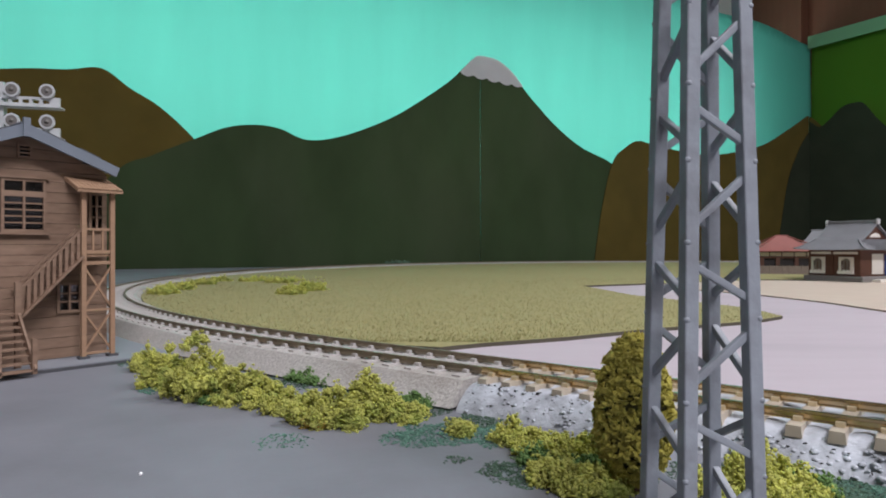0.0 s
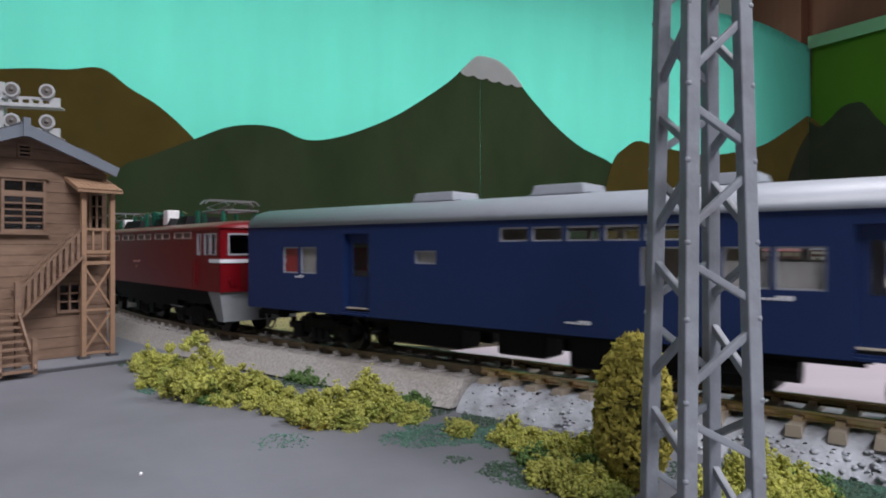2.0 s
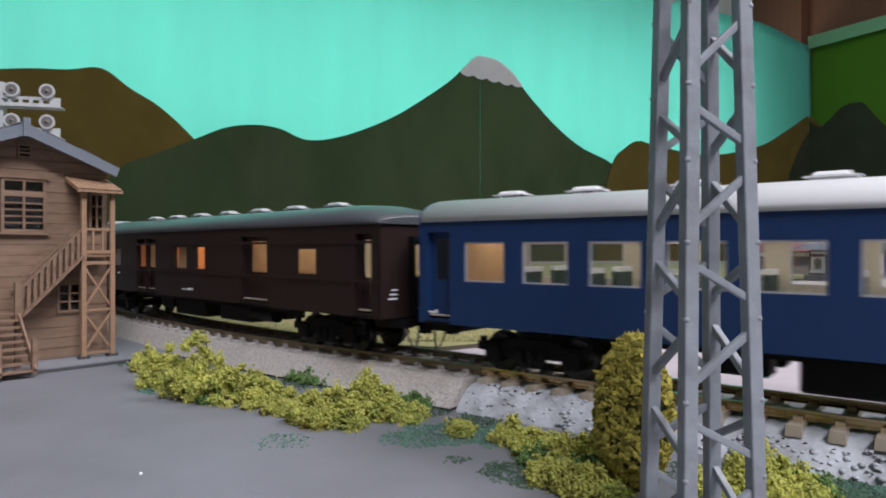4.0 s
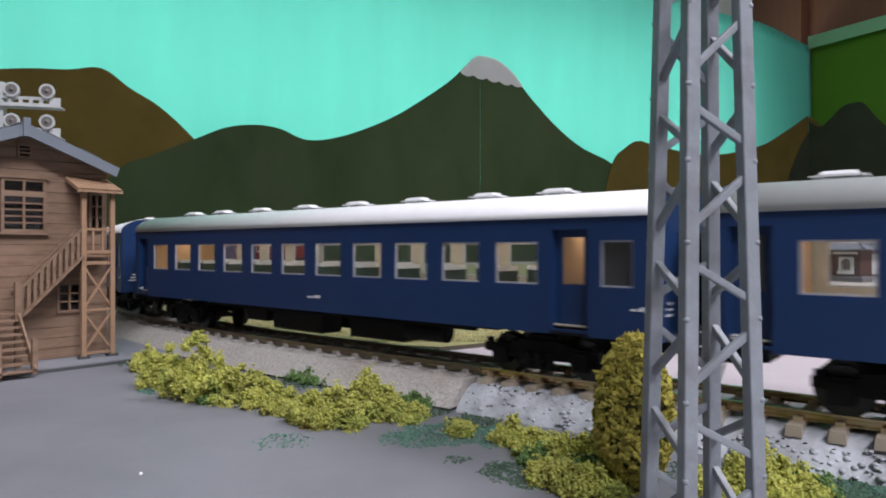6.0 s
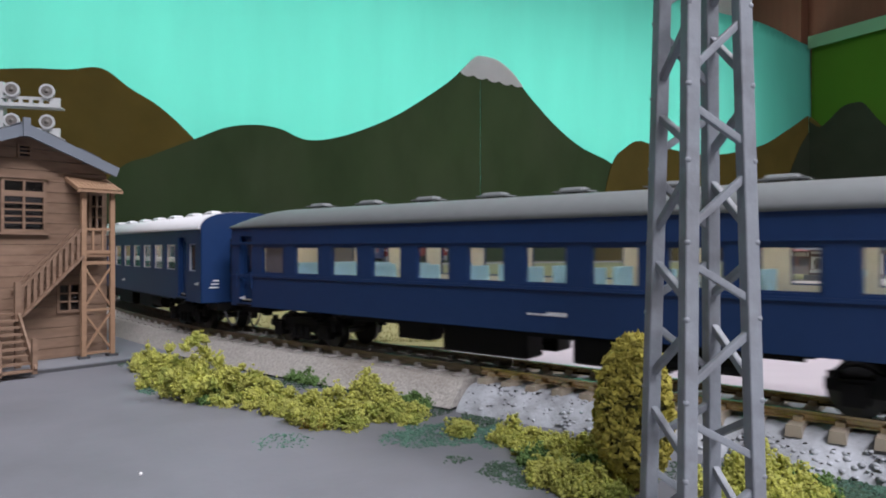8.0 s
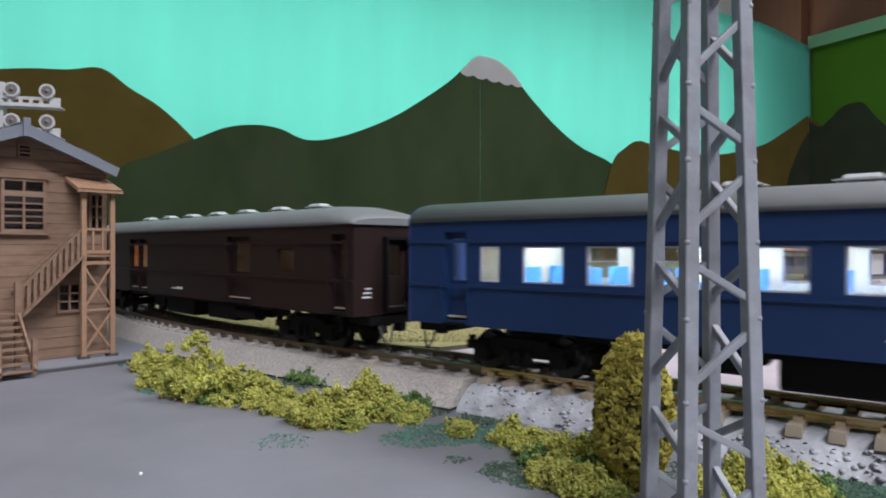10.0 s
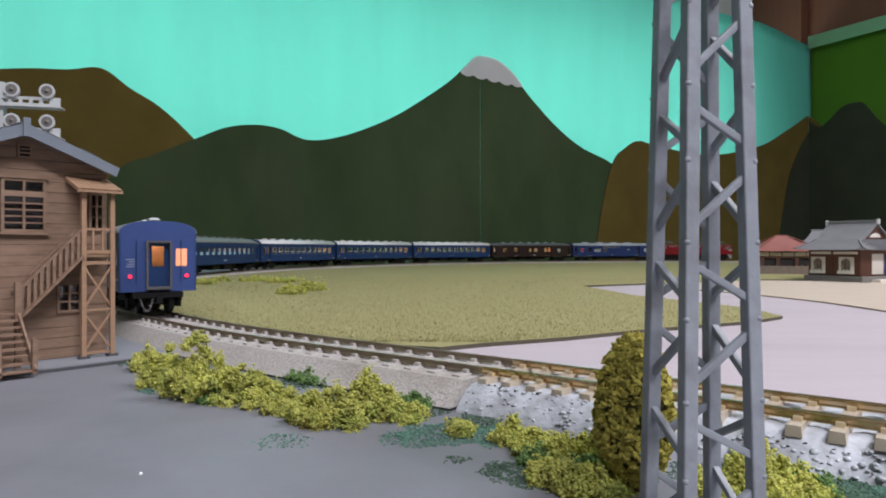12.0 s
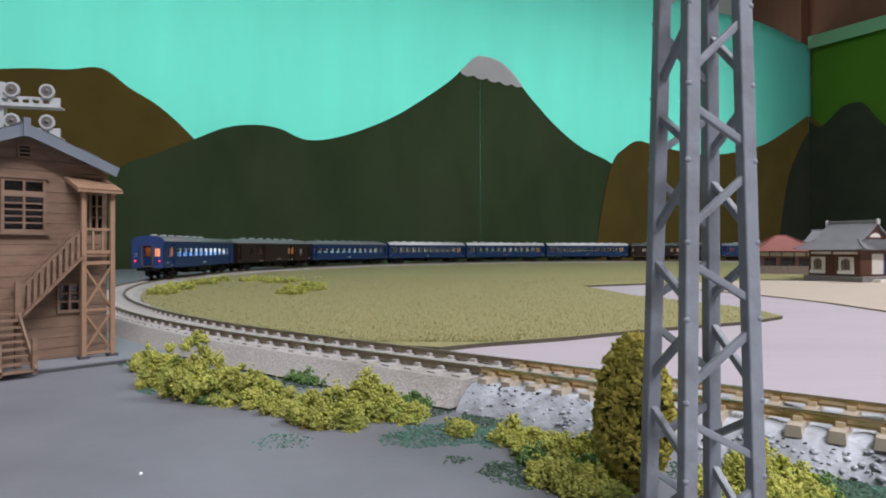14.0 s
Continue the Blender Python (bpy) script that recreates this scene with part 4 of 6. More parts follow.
def grey_roof_coach():
    w = [(0.1040 - 0.0193 * i, 0.0262, 0.0125, 0.0100) for i in range(12)]
    return make_coach(dict(label="dark blue older coach with domed grey roof and pale blue seats", paint="blue", roof="roof_grey", dome=0.024, windows=w,
                           doors=[(0.1208, 0.0080), (-0.1222, 0.0080)], belts=(0.0246, 0.0372), seats="seat_pale", seat_x=[0.1040 - 0.0097 - 0.0193 * i for i in range(11)],
                           # the blind is an added grey sheet that makes the first window look dim
                           partitions=[(0.1150, "cream"), (-0.1170, "cream")], vents=[0.098 - 0.0272 * i for i in range(8)], vent_paint="roof_grey", led="led_warm", blinds=((0.1040, 0.0262, 0.0125, 0.0100, "hose"),),
                           letters=((-0.012, 0.0178, 0.012), (0.123, 0.0160, 0.0045))))


def tail_coach():
    wins = [(0.0830 - 0.0189 * i, 0.0262, 0.0123, 0.0099) for i in range(10)] + [(0.1000, 0.0262, 0.0067, 0.0099), (-0.1176, 0.0262, 0.0086, 0.0099)]
    return make_coach(dict(label="blue lit tail coach with grey roof and red tail lamps", paint="blue", roof="roof_grey", windows=wins, tail=True, rear=0.0025, crown=0.0500, end_colour="end_blue",
                           doors=[(0.1120, 0.0080), (-0.1063, 0.0122)], frame="trim", seats="seat_blue", seat_x=[0.0830 + 0.0094 - 0.0189 * i for i in range(11)], led="led", belts=(0.0243, 0.0372),
                           partitions=[(0.0945, "cream"), (-0.0980, "orange"), (-0.1128, "orange")], vents=[0.038 - 0.0255 * i for i in range(7)], vent_paint="vent",
                           blinds=((-0.1063, 0.0265, 0.0070, 0.0115, "orange"), (-0.1196, 0.0262, 0.0042, 0.0099, "orange")),
                           letters=((0.0010, 0.0172, 0.012), (-0.1215, 0.0188, 0.006))))


# coach blue made lighter, painting in the light that falls on the tail end
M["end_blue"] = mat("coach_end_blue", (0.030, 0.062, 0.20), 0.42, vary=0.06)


def make_loco():
    """Red electric locomotive, two end cabs, three bogies, roof gear."""
    L = 0.2120 / 2
    z0, z1, zt = 0.0180, 0.0440, 0.0474
    hw = 0.0182
    c = thing("electric_locomotive", "dark red electric locomotive with grey skirts and lowered pantographs", "locomotive", group="train")
    lou = [(0.0659 - 0.0263 * i, w) for i, w in enumerate((0.0200,) * 6)]
    for side in (1, -1):
        holes = []
        for x, w in lou:
            holes += [(x - w / 2, x - 0.0004, 0.0401, 0.0425), (x + 0.0004, x + w / 2, 0.0401, 0.0425)]
        cabs = []
        for e in (1, -1):
            for a, b, p, q in ((0.0965, 0.1020, 0.0330, 0.0416), (0.0905, 0.0950, 0.0330, 0.0416), (0.0828, 0.0862, 0.0330, 0.0416)):
                cabs.append((min(e * a, e * b), max(e * a, e * b), p, q))
        allh = holes + cabs
        if side > 0:
            allh = [(-b, -a, p, q) for a, b, p, q in allh]
        m = Matrix.Translation((0, side * hw, 0)) @ (Matrix.Rotation(math.pi, 4, "Z") if side > 0 else Matrix.Identity(4))
        bm = bmesh.new()
        plate(bm, -L, L, z0, z1, allh, 0.0008, m)
        box(bm, -L, L, side * (hw + 0.0002) - 0.0003, side * (hw + 0.0002) + 0.0003, z1 - 0.0008, z1)
        part("side_wall", bm, M["red"], c)
        for a, b, p, q in holes:
            bm = bmesh.new()
            mm = Matrix.Translation((0, side * (hw + 0.00025), 0)) @ (Matrix.Rotation(math.pi, 4, "Z") if side > 0 else Matrix.Identity(4))
            u0, u1 = ((-b, -a) if side > 0 else (a, b))
            plate(bm, u0 - 0.0003, u1 + 0.0003, p - 0.0003, q + 0.0003, [(u0 + 0.0002, u1 - 0.0002, p + 0.0002, q - 0.0002)], 0.0006, mm)
            f = part("louvre_frame", bm, M["lou_frame"], c)
            part("pane", boxes((a, b, side * (hw - 0.0006) - 0.0001, side * (hw - 0.0006) + 0.0001, p, q)), M["lou_glass"], f)
        for a, b, p, q in cabs:
            bm = bmesh.new()
            mm = Matrix.Translation((0, side * (hw + 0.0002), 0)) @ (Matrix.Rotation(math.pi, 4, "Z") if side > 0 else Matrix.Identity(4))
            u0, u1 = ((-b, -a) if side > 0 else (a, b))
            plate(bm, u0 - 0.0002, u1 + 0.0002, p - 0.0002, q + 0.0002, [(u0 + 0.0001, u1 - 0.0001, p + 0.0001, q - 0.0001)], 0.0006, mm)
            f = part("cab_window", bm, M["trim"], c)
            o = part("pane", boxes((a, b, side * (hw - 0.0005) - 0.0001, side * (hw - 0.0005) + 0.0001, p, q)), M["glass"], f)
            o.visible_shadow = False
        for e in (1, -1):
            xs = sorted((e * 0.0800, e * 0.0822))
            part("cab_door", boxes((xs[0], xs[1], side * hw - 0.0002, side * hw + 0.00025, 0.0200, 0.0425)), M["red"], c)
            bm = bmesh.new()
            for xx in (xs[0] - 0.0006, xs[1] + 0.0006):
                rod(bm, (xx, side * (hw + 0.0007), 0.019), (xx, side * (hw + 0.0007), 0.030), 0.0002, 6)
            part("handrail", bm, M["red"], c)
            part("white_stripe", boxes((min(e * 0.0960, e * L), max(e * 0.0960, e * L), side * hw - 0.0003, side * hw + 0.0004, 0.0298, 0.0313)), M["white_print"], c)
        part("number_plate", boxes(*[(0.003 - i * 0.0022, 0.0048 - i * 0.0022, side * hw - 0.0002, side * hw + 0.0002, 0.0285, 0.0298) for i in range(5)], (-0.0020, 0.0010, side * hw - 0.0002, side * hw + 0.0002, 0.0258, 0.0272)), M["dull_print"], c, "dull lettering bars")
    # roof
    bm = bmesh.new()
    rings = []
    for x, k in ((-L - 0.0006, 0.35), (-L + 0.003, 0.75), (-L + 0.008, 1.0), (L - 0.008, 1.0), (L - 0.003, 0.75), (L + 0.0006, 0.35)):
        rings.append([(x, y, z) for y, z in roof_line(hw + 0.0004, z1 - 0.0002, z1 + (zt - z1) * k, k=2.4)])
    rs = loft(bm, rings)
    bm.faces.new(rs[0])
    bm.faces.new(rs[-1])
    for r0, r1 in zip(rs, rs[1:]):
        bm.faces.new((r0[0], r1[0], r1[-1], r0[-1]))
    bmesh.ops.recalc_face_normals(bm, faces=list(bm.faces))
    roof = part("roof", bm, M["red"], c, smooth=True)
    # cab fronts: windscreens above a raked nose, stripe, headlamps, gangway face with painted shade, grey skirt
    for e in (1, -1):
        mf = Matrix.Translation((e * L, 0, 0)) @ Matrix.Rotation(radians(90 * e), 4, "Z")
        bm = bmesh.new()
        plate(bm, -hw, hw, z0, z1, [(-0.0148, -0.0010, 0.0330, 0.0416), (0.0010, 0.0148, 0.0330, 0.0416)], 0.0010, mf)
        front = part("cab_front", bm, M["red"], c)
        for u in (-0.0079, 0.0079):
            bm = bmesh.new()
            plate(bm, u - 0.0071, u + 0.0071, 0.0328, 0.0418, [(u - 0.0064, u + 0.0064, 0.0335, 0.0411)], 0.0010, Matrix.Translation((e * 0.0004, 0, 0)) @ mf)
            f = part("windscreen", bm, M["trim"], front, "silver framed windscreen")
            o = part("pane", boxes((e * (L - 0.0005) - 0.0001, e * (L - 0.0005) + 0.0001, u - 0.0066, u + 0.0066, 0.0334, 0.0412)), M["glass"], f)
            o.visible_shadow = False
        part("white_stripe", boxes((e * L - 0.0005, e * L + 0.0005, -hw - 0.0002, hw + 0.0002, 0.0298, 0.0313)), M["white_print"], front)
        part("nose_plate", boxes((e * L - 0.0006, e * L + 0.0006, -0.0095, 0.0095, 0.0195, 0.0292)), M["nose_dark"], front, "connector face in red darkened to stand for shade")
        bm = bmesh.new()
        for s in (-1, 1):
            rod(bm, (e * (L - 0.001), s * 0.0030, 0.0442), (e * (L + 0.0016), s * 0.0030, 0.0442), 0.0018, 14)
        part("headlamp", bm, M["lens"], front, "pair of unlit round headlamps")
        bm = bmesh.new()
        for s in (-1, 1):
            rod(bm, (e * (L - 0.001), s * 0.0132, 0.0222), (e * (L + 0.0012), s * 0.0132, 0.0222), 0.0014, 12)
        part("marker_lamp", bm, M["red"], front)
        bm = bmesh.new()
        for s in (-1, 1):
            rod(bm, (e * (L + 0.0016), s * 0.0140, 0.0190), (e * (L + 0.0016), s * 0.0140, 0.0262), 0.00028, 6)
            rod(bm, (e * (L + 0.0016), s * 0.0140, 0.0190), (e * (L + 0.0016), s * 0.0050, 0.0190), 0.00028, 6)
        part("handrail", bm, M["red"], front)
        bm = bmesh.new()
        pts = [(-0.0162, 0.0060), (0.0162, 0.0060), (0.0178, z0), (-0.0178, z0)]
        a = [bm.verts.new((e * (L - 0.001), y, z)) for y, z in pts]
        b = [bm.verts.new((e * (L - (0.013 if z > 0.01 else 0.007)), y, z)) for y, z in pts]
        bm.faces.new(a)
        bm.faces.new(b[::-1])
        for i in range(4):
            bm.faces.new((a[i], a[(i + 1) % 4], b[(i + 1) % 4], b[i]))
        bmesh.ops.recalc_face_normals(bm, faces=list(bm.faces))
        part("skirt", bm, M["skirt"], c, "pale grey plastic skirt")
        bm = boxes((min(e * L, e * (L + 0.0045)), max(e * L, e * (L + 0.0045)), -0.0016, 0.0016, 0.0070, 0.0105))
        part("coupler", bm, M["black"], c)
        # pantograph: base frame on green insulators, folded arms and a collector head
        px = e * 0.0740
        for dx in (-0.0105, 0.0105):
            for y in (-0.0075, 0.0075):
                bm = bmesh.new()
                rod(bm, (px + dx, y, zt - 0.0012), (px + dx, y, zt + 0.0045), 0.0009, 8)
                rod(bm, (px + dx, y, zt + 0.0010), (px + dx, y, zt + 0.0016), 0.0013, 8)
                part("insulator", bm, M["green_ins"], c)
        bm = bmesh.new()
        h = zt + 0.0048
        for y in (-0.0075, 0.0075):
            rod(bm, (px - 0.0125, y, h), (px + 0.0125, y, h), 0.0005, 6)
        for dx in (-0.0115, 0.0, 0.0115):
            rod(bm, (px + dx, -0.0078, h), (px + dx, 0.0078, h), 0.0005, 6)
        for y in (-0.0062, 0.0062):
            for a in (-1, 1):
                rod(bm, (px + a * 0.0020, y, h + 0.0004), (px + a * 0.0120, y * 0.9, h + 0.0022), 0.00035, 6)
                rod(bm, (px + a * 0.0120, y * 0.9, h + 0.0022), (px + a * 0.0012, y * 0.5, h + 0.0040), 0.0003, 6)
        for a in (-0.0028, 0.0028):
            pts = [(-0.0125, h + 0.0030), (-0.0105, h + 0.0048), (0.0105, h + 0.0048), (0.0125, h + 0.0030)]
            for (y1, q1), (y2, q2) in zip(pts, pts[1:]):
                beam(bm, (px + a, y1, q1), (px + a, y2, q2), 0.0009, 0.0006)
        box(bm, px - 0.004, px + 0.004, -0.003, 0.003, h - 0.0008, h + 0.0010)
        part("pantograph", bm, M["panto"], c, "folded grey pantograph")
    # roof equipment between the pantographs
    for x, ln, h, mt, nm in ((0.0395, 0.030, 0.0038, "black", "roof_housing"), (-0.010, 0.0250, 0.0034, "black", "roof_housing"), (-0.0380, 0.0120, 0.0038, "black", "roof_housing")):
        bm = boxes((x - ln / 2, x + ln / 2, -0.0095, 0.0095, zt - 0.0012, zt + h))
        for v in bm.verts:
            if v.co.z > zt:
                v.co.x = x + (v.co.x - x) * 0.88
                v.co.y *= 0.82
        part(nm, bm, M[mt], c)
    part("breaker_box", bevelled(boxes((-0.0195, -0.0130, 0.0030, 0.0090, zt - 0.0005, zt + 0.0076)), 0.0004, 1), M["white_box"], c, "white rectangular breaker box")
    part("breaker_box", bevelled(boxes((0.0560, 0.0595, 0.0030, 0.0080, zt - 0.0005, zt + 0.0050)), 0.0004, 1), M["white_box"], c, "small white box")
    for x, y, h, r in ((0.050, 0.004, 0.005, 0.0008), (0.034, 0.005, 0.0045, 0.0008), (0.022, 0.006, 0.0056, 0.0009), (0.012, 0.005, 0.0060, 0.0016), (0.006, 0.005, 0.0052, 0.0016), (0.0015, 0.004, 0.005, 0.0010), (-0.029, 0.005, 0.005, 0.0008), (-0.0490, 0.005, 0.0045, 0.0009), (0.0085, -0.004, 0.006, 0.0014)):
        h *= 1.35
        bm = bmesh.new()
        rod(bm, (x, y, zt - 0.001), (x, y, zt + h), r, 10)
        for i in range(4):
            rod(bm, (x, y, zt + h * (0.2 + 0.2 * i)), (x, y, zt + h * (0.2 + 0.2 * i) + 0.0003), r * 1.5, 10)
        part("insulator", bm, M["green_ins"], c, "green ribbed insulator post")
    bm = bmesh.new()
    rod(bm, (-0.0005, 0.0060, zt + 0.0058), (-0.0130, 0.0060, zt + 0.0062), 0.0013, 10)
    part("bushing", bm, M["green_ins"], c)
    bm = bmesh.new()
    for a, b in (((0.050, 0.004, 0.0052), (0.022, 0.006, 0.0058)), ((0.022, 0.006, 0.0058), (0.012, 0.005, 0.0054)), ((0.012, 0.005, 0.0058), (-0.0005, 0.005, 0.0050)), ((-0.029, 0.005, 0.0050), (-0.0345, 0.005, 0.0040))):
        rod(bm, (a[0], a[1], zt + a[2] * 1.35), (b[0], b[1], zt + b[2] * 1.35), 0.0003, 6)
    part("roof_conductor", bm, M["brass"], c, "thin brass roof conductor")
    part("frame_beam", boxes((-0.090, 0.090, -0.0100, 0.0100, 0.0092, z0 + 0.0002), (-0.092, 0.092, -0.0150, 0.0150, 0.0120, z0), (-0.048, 0.048, -0.0140, 0.0140, 0.0085, z0), (-0.028, -0.020, 0.010, 0.0140, 0.0060, z0), (0.020, 0.028, 0.010, 0.0140, 0.0060, z0)), M["black"], c)
    part("machine_room", boxes((-0.078, 0.078, -0.0135, 0.0135, z0 + 0.001, 0.0405)), M["black"], c)
    part("step_rung", boxes((-0.058, -0.044, 0.0152, 0.0158, 0.0088, 0.0094), (0.044, 0.058, 0.0152, 0.0158, 0.0088, 0.0094)), M["hose"], c)
    bogies = [make_bogie(c, 0.0700, 0.044, 0.0068, (-0.0165, 0.0165)), make_bogie(c, -0.0700, 0.044, 0.0068, (-0.0165, 0.0165))]
    make_bogie(c, 0.0, 0.036, 0.0060, (-0.0110, 0.0110))
    return c, bogies


M["lou_frame"] = mat("pale_louvre_frame", (0.48, 0.36, 0.33), 0.45, 0.3)
M["lou_glass"] = mat("dark_louvre_pane", (0.09, 0.035, 0.035), 0.3)
# body red in a darker copy, as shade painted on the nose
M["nose_dark"] = mat("loco_nose_dark_red", (0.13, 0.006, 0.009), 0.4)
M["dull_print"] = mat("dull_marking", (0.36, 0.14, 0.13), 0.6)
M["brass"] = mat("brass_rod", (0.45, 0.36, 0.18), 0.35, 0.8)

TRAIN = []     # (thing, bogies, place of its centre behind the first joint)
loco, lb = make_loco()
TRAIN.append((loco, lb, 0.2120 / 2 + 0.0055, 0.0700))
for i, maker in enumerate((mail_van, lambda: brown_coach(True), white_coach, white_coach, white_coach, grey_roof_coach, lambda: brown_coach(False), tail_coach)):
    cc, bb = maker()
    TRAIN.append((cc, bb, -PITCH * (i + 0.5) - (0.007 if i == 7 else 0.0), 0.0936))


# ---- signal box and what stands beside it ----
HE = Vector((0.655, 0.756, 0)).normalized()
HOUSE = Matrix.Translation((-0.164, 0.2596, 0.0)) @ Matrix.Rotation(math.atan2(HE.y, HE.x), 4, "Z")   # x along the gable wall, y into the house, origin under the ridge


def signal_box():
    h = thing("signal_box", "two-storey brown wooden signal box with slate grey roof and outside stairs", "model house", at=HOUSE)
    hw, zb, ze, zr = 0.0308, 0.0016, 0.0780, 0.0925
    # gable wall of separate boards with the window openings through it
    wins = [(-0.0240, 0.0070, 0.0528, 0.0732), (0.0118, 0.0198, 0.0205, 0.0315), (-0.0022, 0.0014, 0.0823, 0.0862), (0.0235, 0.0292, 0.0540, 0.0690)]
    # dark sheet close behind the openings, painted as the shade of the room
    part("backing", boxes((-hw + 0.001, hw - 0.001, 0.004, 0.0045, zb, ze)), M["inside_shade"], h)
    z = zb
    i = 0
    first = None
    wall = part("wall_core", boxes((-hw, -hw + 0.002, 0.0012, 0.075, zb, ze), (hw - 0.002, hw, 0.0012, 0.075, zb, ze), (-hw, hw, 0.073, 0.075, zb, ze)), M["housewood"], h)
    while z < zr - 0.001:
        top = min(z + 0.0042, zr - 0.0006)
        half = hw if top <= ze else max(0.002, hw * min(1, (zr - z - 0.0012) / (zr - ze)))
        holes = [(max(a, -half), min(b, half), max(c, z), min(d, top)) for a, b, c, d in wins if a < half and b > -half and c < top and d > z]
        cuts = sorted((a, b) for a, b, c, d in holes if c <= z and d >= top - 0.0002)
        spans, at0 = [], -half
        for a, b in cuts:
            spans.append((at0, a))
            at0 = b
        spans.append((at0, half))
        for a, b in spans:
            if b - a < 0.0008:
                continue
            bm = bmesh.new()
            plate(bm, a, b, z, top - 0.00018, [q for q in holes if q[0] > a and q[1] < b], 0.0012 + 0.0002 * (i % 2))
            part("plank", bm, M["housewood"], wall)
        z = top
        i += 1
    # roof: two slopes and barge boards
    for s in (-1, 1):
        a, b = Vector((-0.0022, 0, 0.0936)), Vector((-0.0022 + s * (hw + 0.0038), 0, 0.0795))
        d = (b - a).normalized()
        up = Vector((-d.z * s, 0, d.x * s))
        bm = bmesh.new()
        pts = [a, b, b - up * 0.0010, a - up * 0.0010]
        for k, y0, y1 in ((0, -0.0075, 0.080),):
            va = [bm.verts.new((p.x, y0, p.z)) for p in pts]
            vb = [bm.verts.new((p.x, y1, p.z)) for p in pts]
            bm.faces.new(va)
            bm.faces.new(vb[::-1])
            for q in range(4):
                bm.faces.new((va[(q + 1) % 4], va[q], vb[q], vb[(q + 1) % 4]))
        bmesh.ops.recalc_face_normals(bm, faces=list(bm.faces))
        slope = part("roof_slope", bm, M["houseroof"], h)
        bm = bmesh.new()
        pts = [a + up * 0.0004, b + up * 0.0004, b - up * 0.0034 + Vector((0, 0, -0.0002)), a - Vector((0, 0, 0.0042))]
        va = [bm.verts.new((p.x, -0.0088, p.z)) for p in pts]
        vb = [bm.verts.new((p.x, -0.0076, p.z)) for p in pts]
        bm.faces.new(va)
        bm.faces.new(vb[::-1])
        for q in range(4):
            bm.faces.new((va[(q + 1) % 4], va[q], vb[q], vb[(q + 1) % 4]))
        bmesh.ops.recalc_face_normals(bm, faces=list(bm.faces))
        part("barge_board", bm, M["houseroof"], slope)
        bm = bmesh.new()
        for k in (0.28, 0.66):
            p = a + (b - a) * k
            beam(bm, p - d * 0.0045 + up * 0.0006 + Vector((0, -0.0080, 0)), p + d * 0.0045 + up * 0.0006 + Vector((0, -0.0080, 0)), 0.0014, 0.0006)
        part("snow_guard", bm, M["plate_edge"], slope)
    part("finial", boxes((-0.0034, -0.0010, -0.0096, -0.0080, 0.0888, 0.0960)), M["houseroof"], h)
    part("ridge_cap", boxes((-0.0038, -0.0006, -0.0078, 0.080, 0.0931, 0.0945)), M["houseroof"], h)
    # gable vent
    bm = bmesh.new()
    plate(bm, -0.0030, 0.0022, 0.0816, 0.0870, [(-0.0022, 0.0014, 0.0823 + 0.0015 * k, 0.0832 + 0.0015 * k) for k in range(3)], 0.0010, Matrix.Translation((0, -0.0010, 0)))
    part("gable_vent", bm, M["housewood"], h)

    def sash(x0, x1, z0, z1, cols, rows, y=-0.0010, t=0.0011, name="window"):
        holes = []
        iw, ih = (x1 - x0 - t * 2), (z1 - z0 - t * 2)
        for c in range(cols):
            for r in range(rows):
                a = x0 + t + iw * c / cols + (0.0004 if c else 0)
                b = x0 + t + iw * (c + 1) / cols - (0.0004 if c < cols - 1 else 0)
                p = z0 + t + ih * r / rows + (0.00028 if r else 0)
                q = z0 + t + ih * (r + 1) / rows - (0.00028 if r < rows - 1 else 0)
                holes.append((a, b, p, q))
        bm = bmesh.new()
        plate(bm, x0, x1, z0, z1, holes, 0.0012, Matrix.Translation((0, y, 0)))
        w = part(name, bm, M["housewood"], h)
        part("pane", boxes((x0 + t, x1 - t, y + 0.0014, y + 0.0016, z0 + t, z1 - t)), M["glass"], w)
        return w

    sash(-0.0085, 0.0072, 0.0525, 0.0675, 2, 5)
    sash(-0.0245, -0.0090, 0.0525, 0.0675, 2, 5)
    sash(-0.0085, 0.0072, 0.0675, 0.0735, 2, 1)
    sash(-0.0245, -0.0090, 0.0675, 0.0735, 2, 1)
    part("window_sill", boxes((-0.0252, 0.0080, -0.0018, 0.0, 0.0515, 0.0525)), M["housewood"], h)
    part("window_lintel", boxes((-0.0252, 0.0080, -0.0016, 0.0, 0.0735, 0.0743)), M["housewood"], h)
    sash(0.0110, 0.0206, 0.0198, 0.0322, 2, 3)
    sash(0.0232, 0.0296, 0.0535, 0.0695, 2, 3)
    # landing tower on four posts with crossed braces
    ya, yb = -0.0085, -0.0012
    xa, xb = 0.0182, 0.0294
    for x in (xa, xb):
        part("post", boxes((x - 0.0009, x + 0.0009, ya - 0.0009, ya + 0.0009, 0.0018, 0.0715)), M["housewood_pale"], h)
        part("post_foot", boxes((x - 0.0020, x + 0.0020, ya - 0.0016, ya + 0.0016, 0.0014, 0.0024)), M["plate_edge"], h)
    for z0 in (0.0440, 0.0395):
        part("rail_bar", boxes((xa, xb, ya - 0.0005, ya + 0.0005, z0, z0 + 0.0014)), M["housewood_pale"], h)
    part("handrail", boxes((xa, xb, ya - 0.0006, ya + 0.0006, 0.0535, 0.0545)), M["housewood_pale"], h)
    for k in (0.33, 0.66):
        x = xa + (xb - xa) * k
        part("baluster", boxes((x - 0.0004, x + 0.0004, ya - 0.0004, ya + 0.0004, 0.0450, 0.0536)), M["housewood_pale"], h)
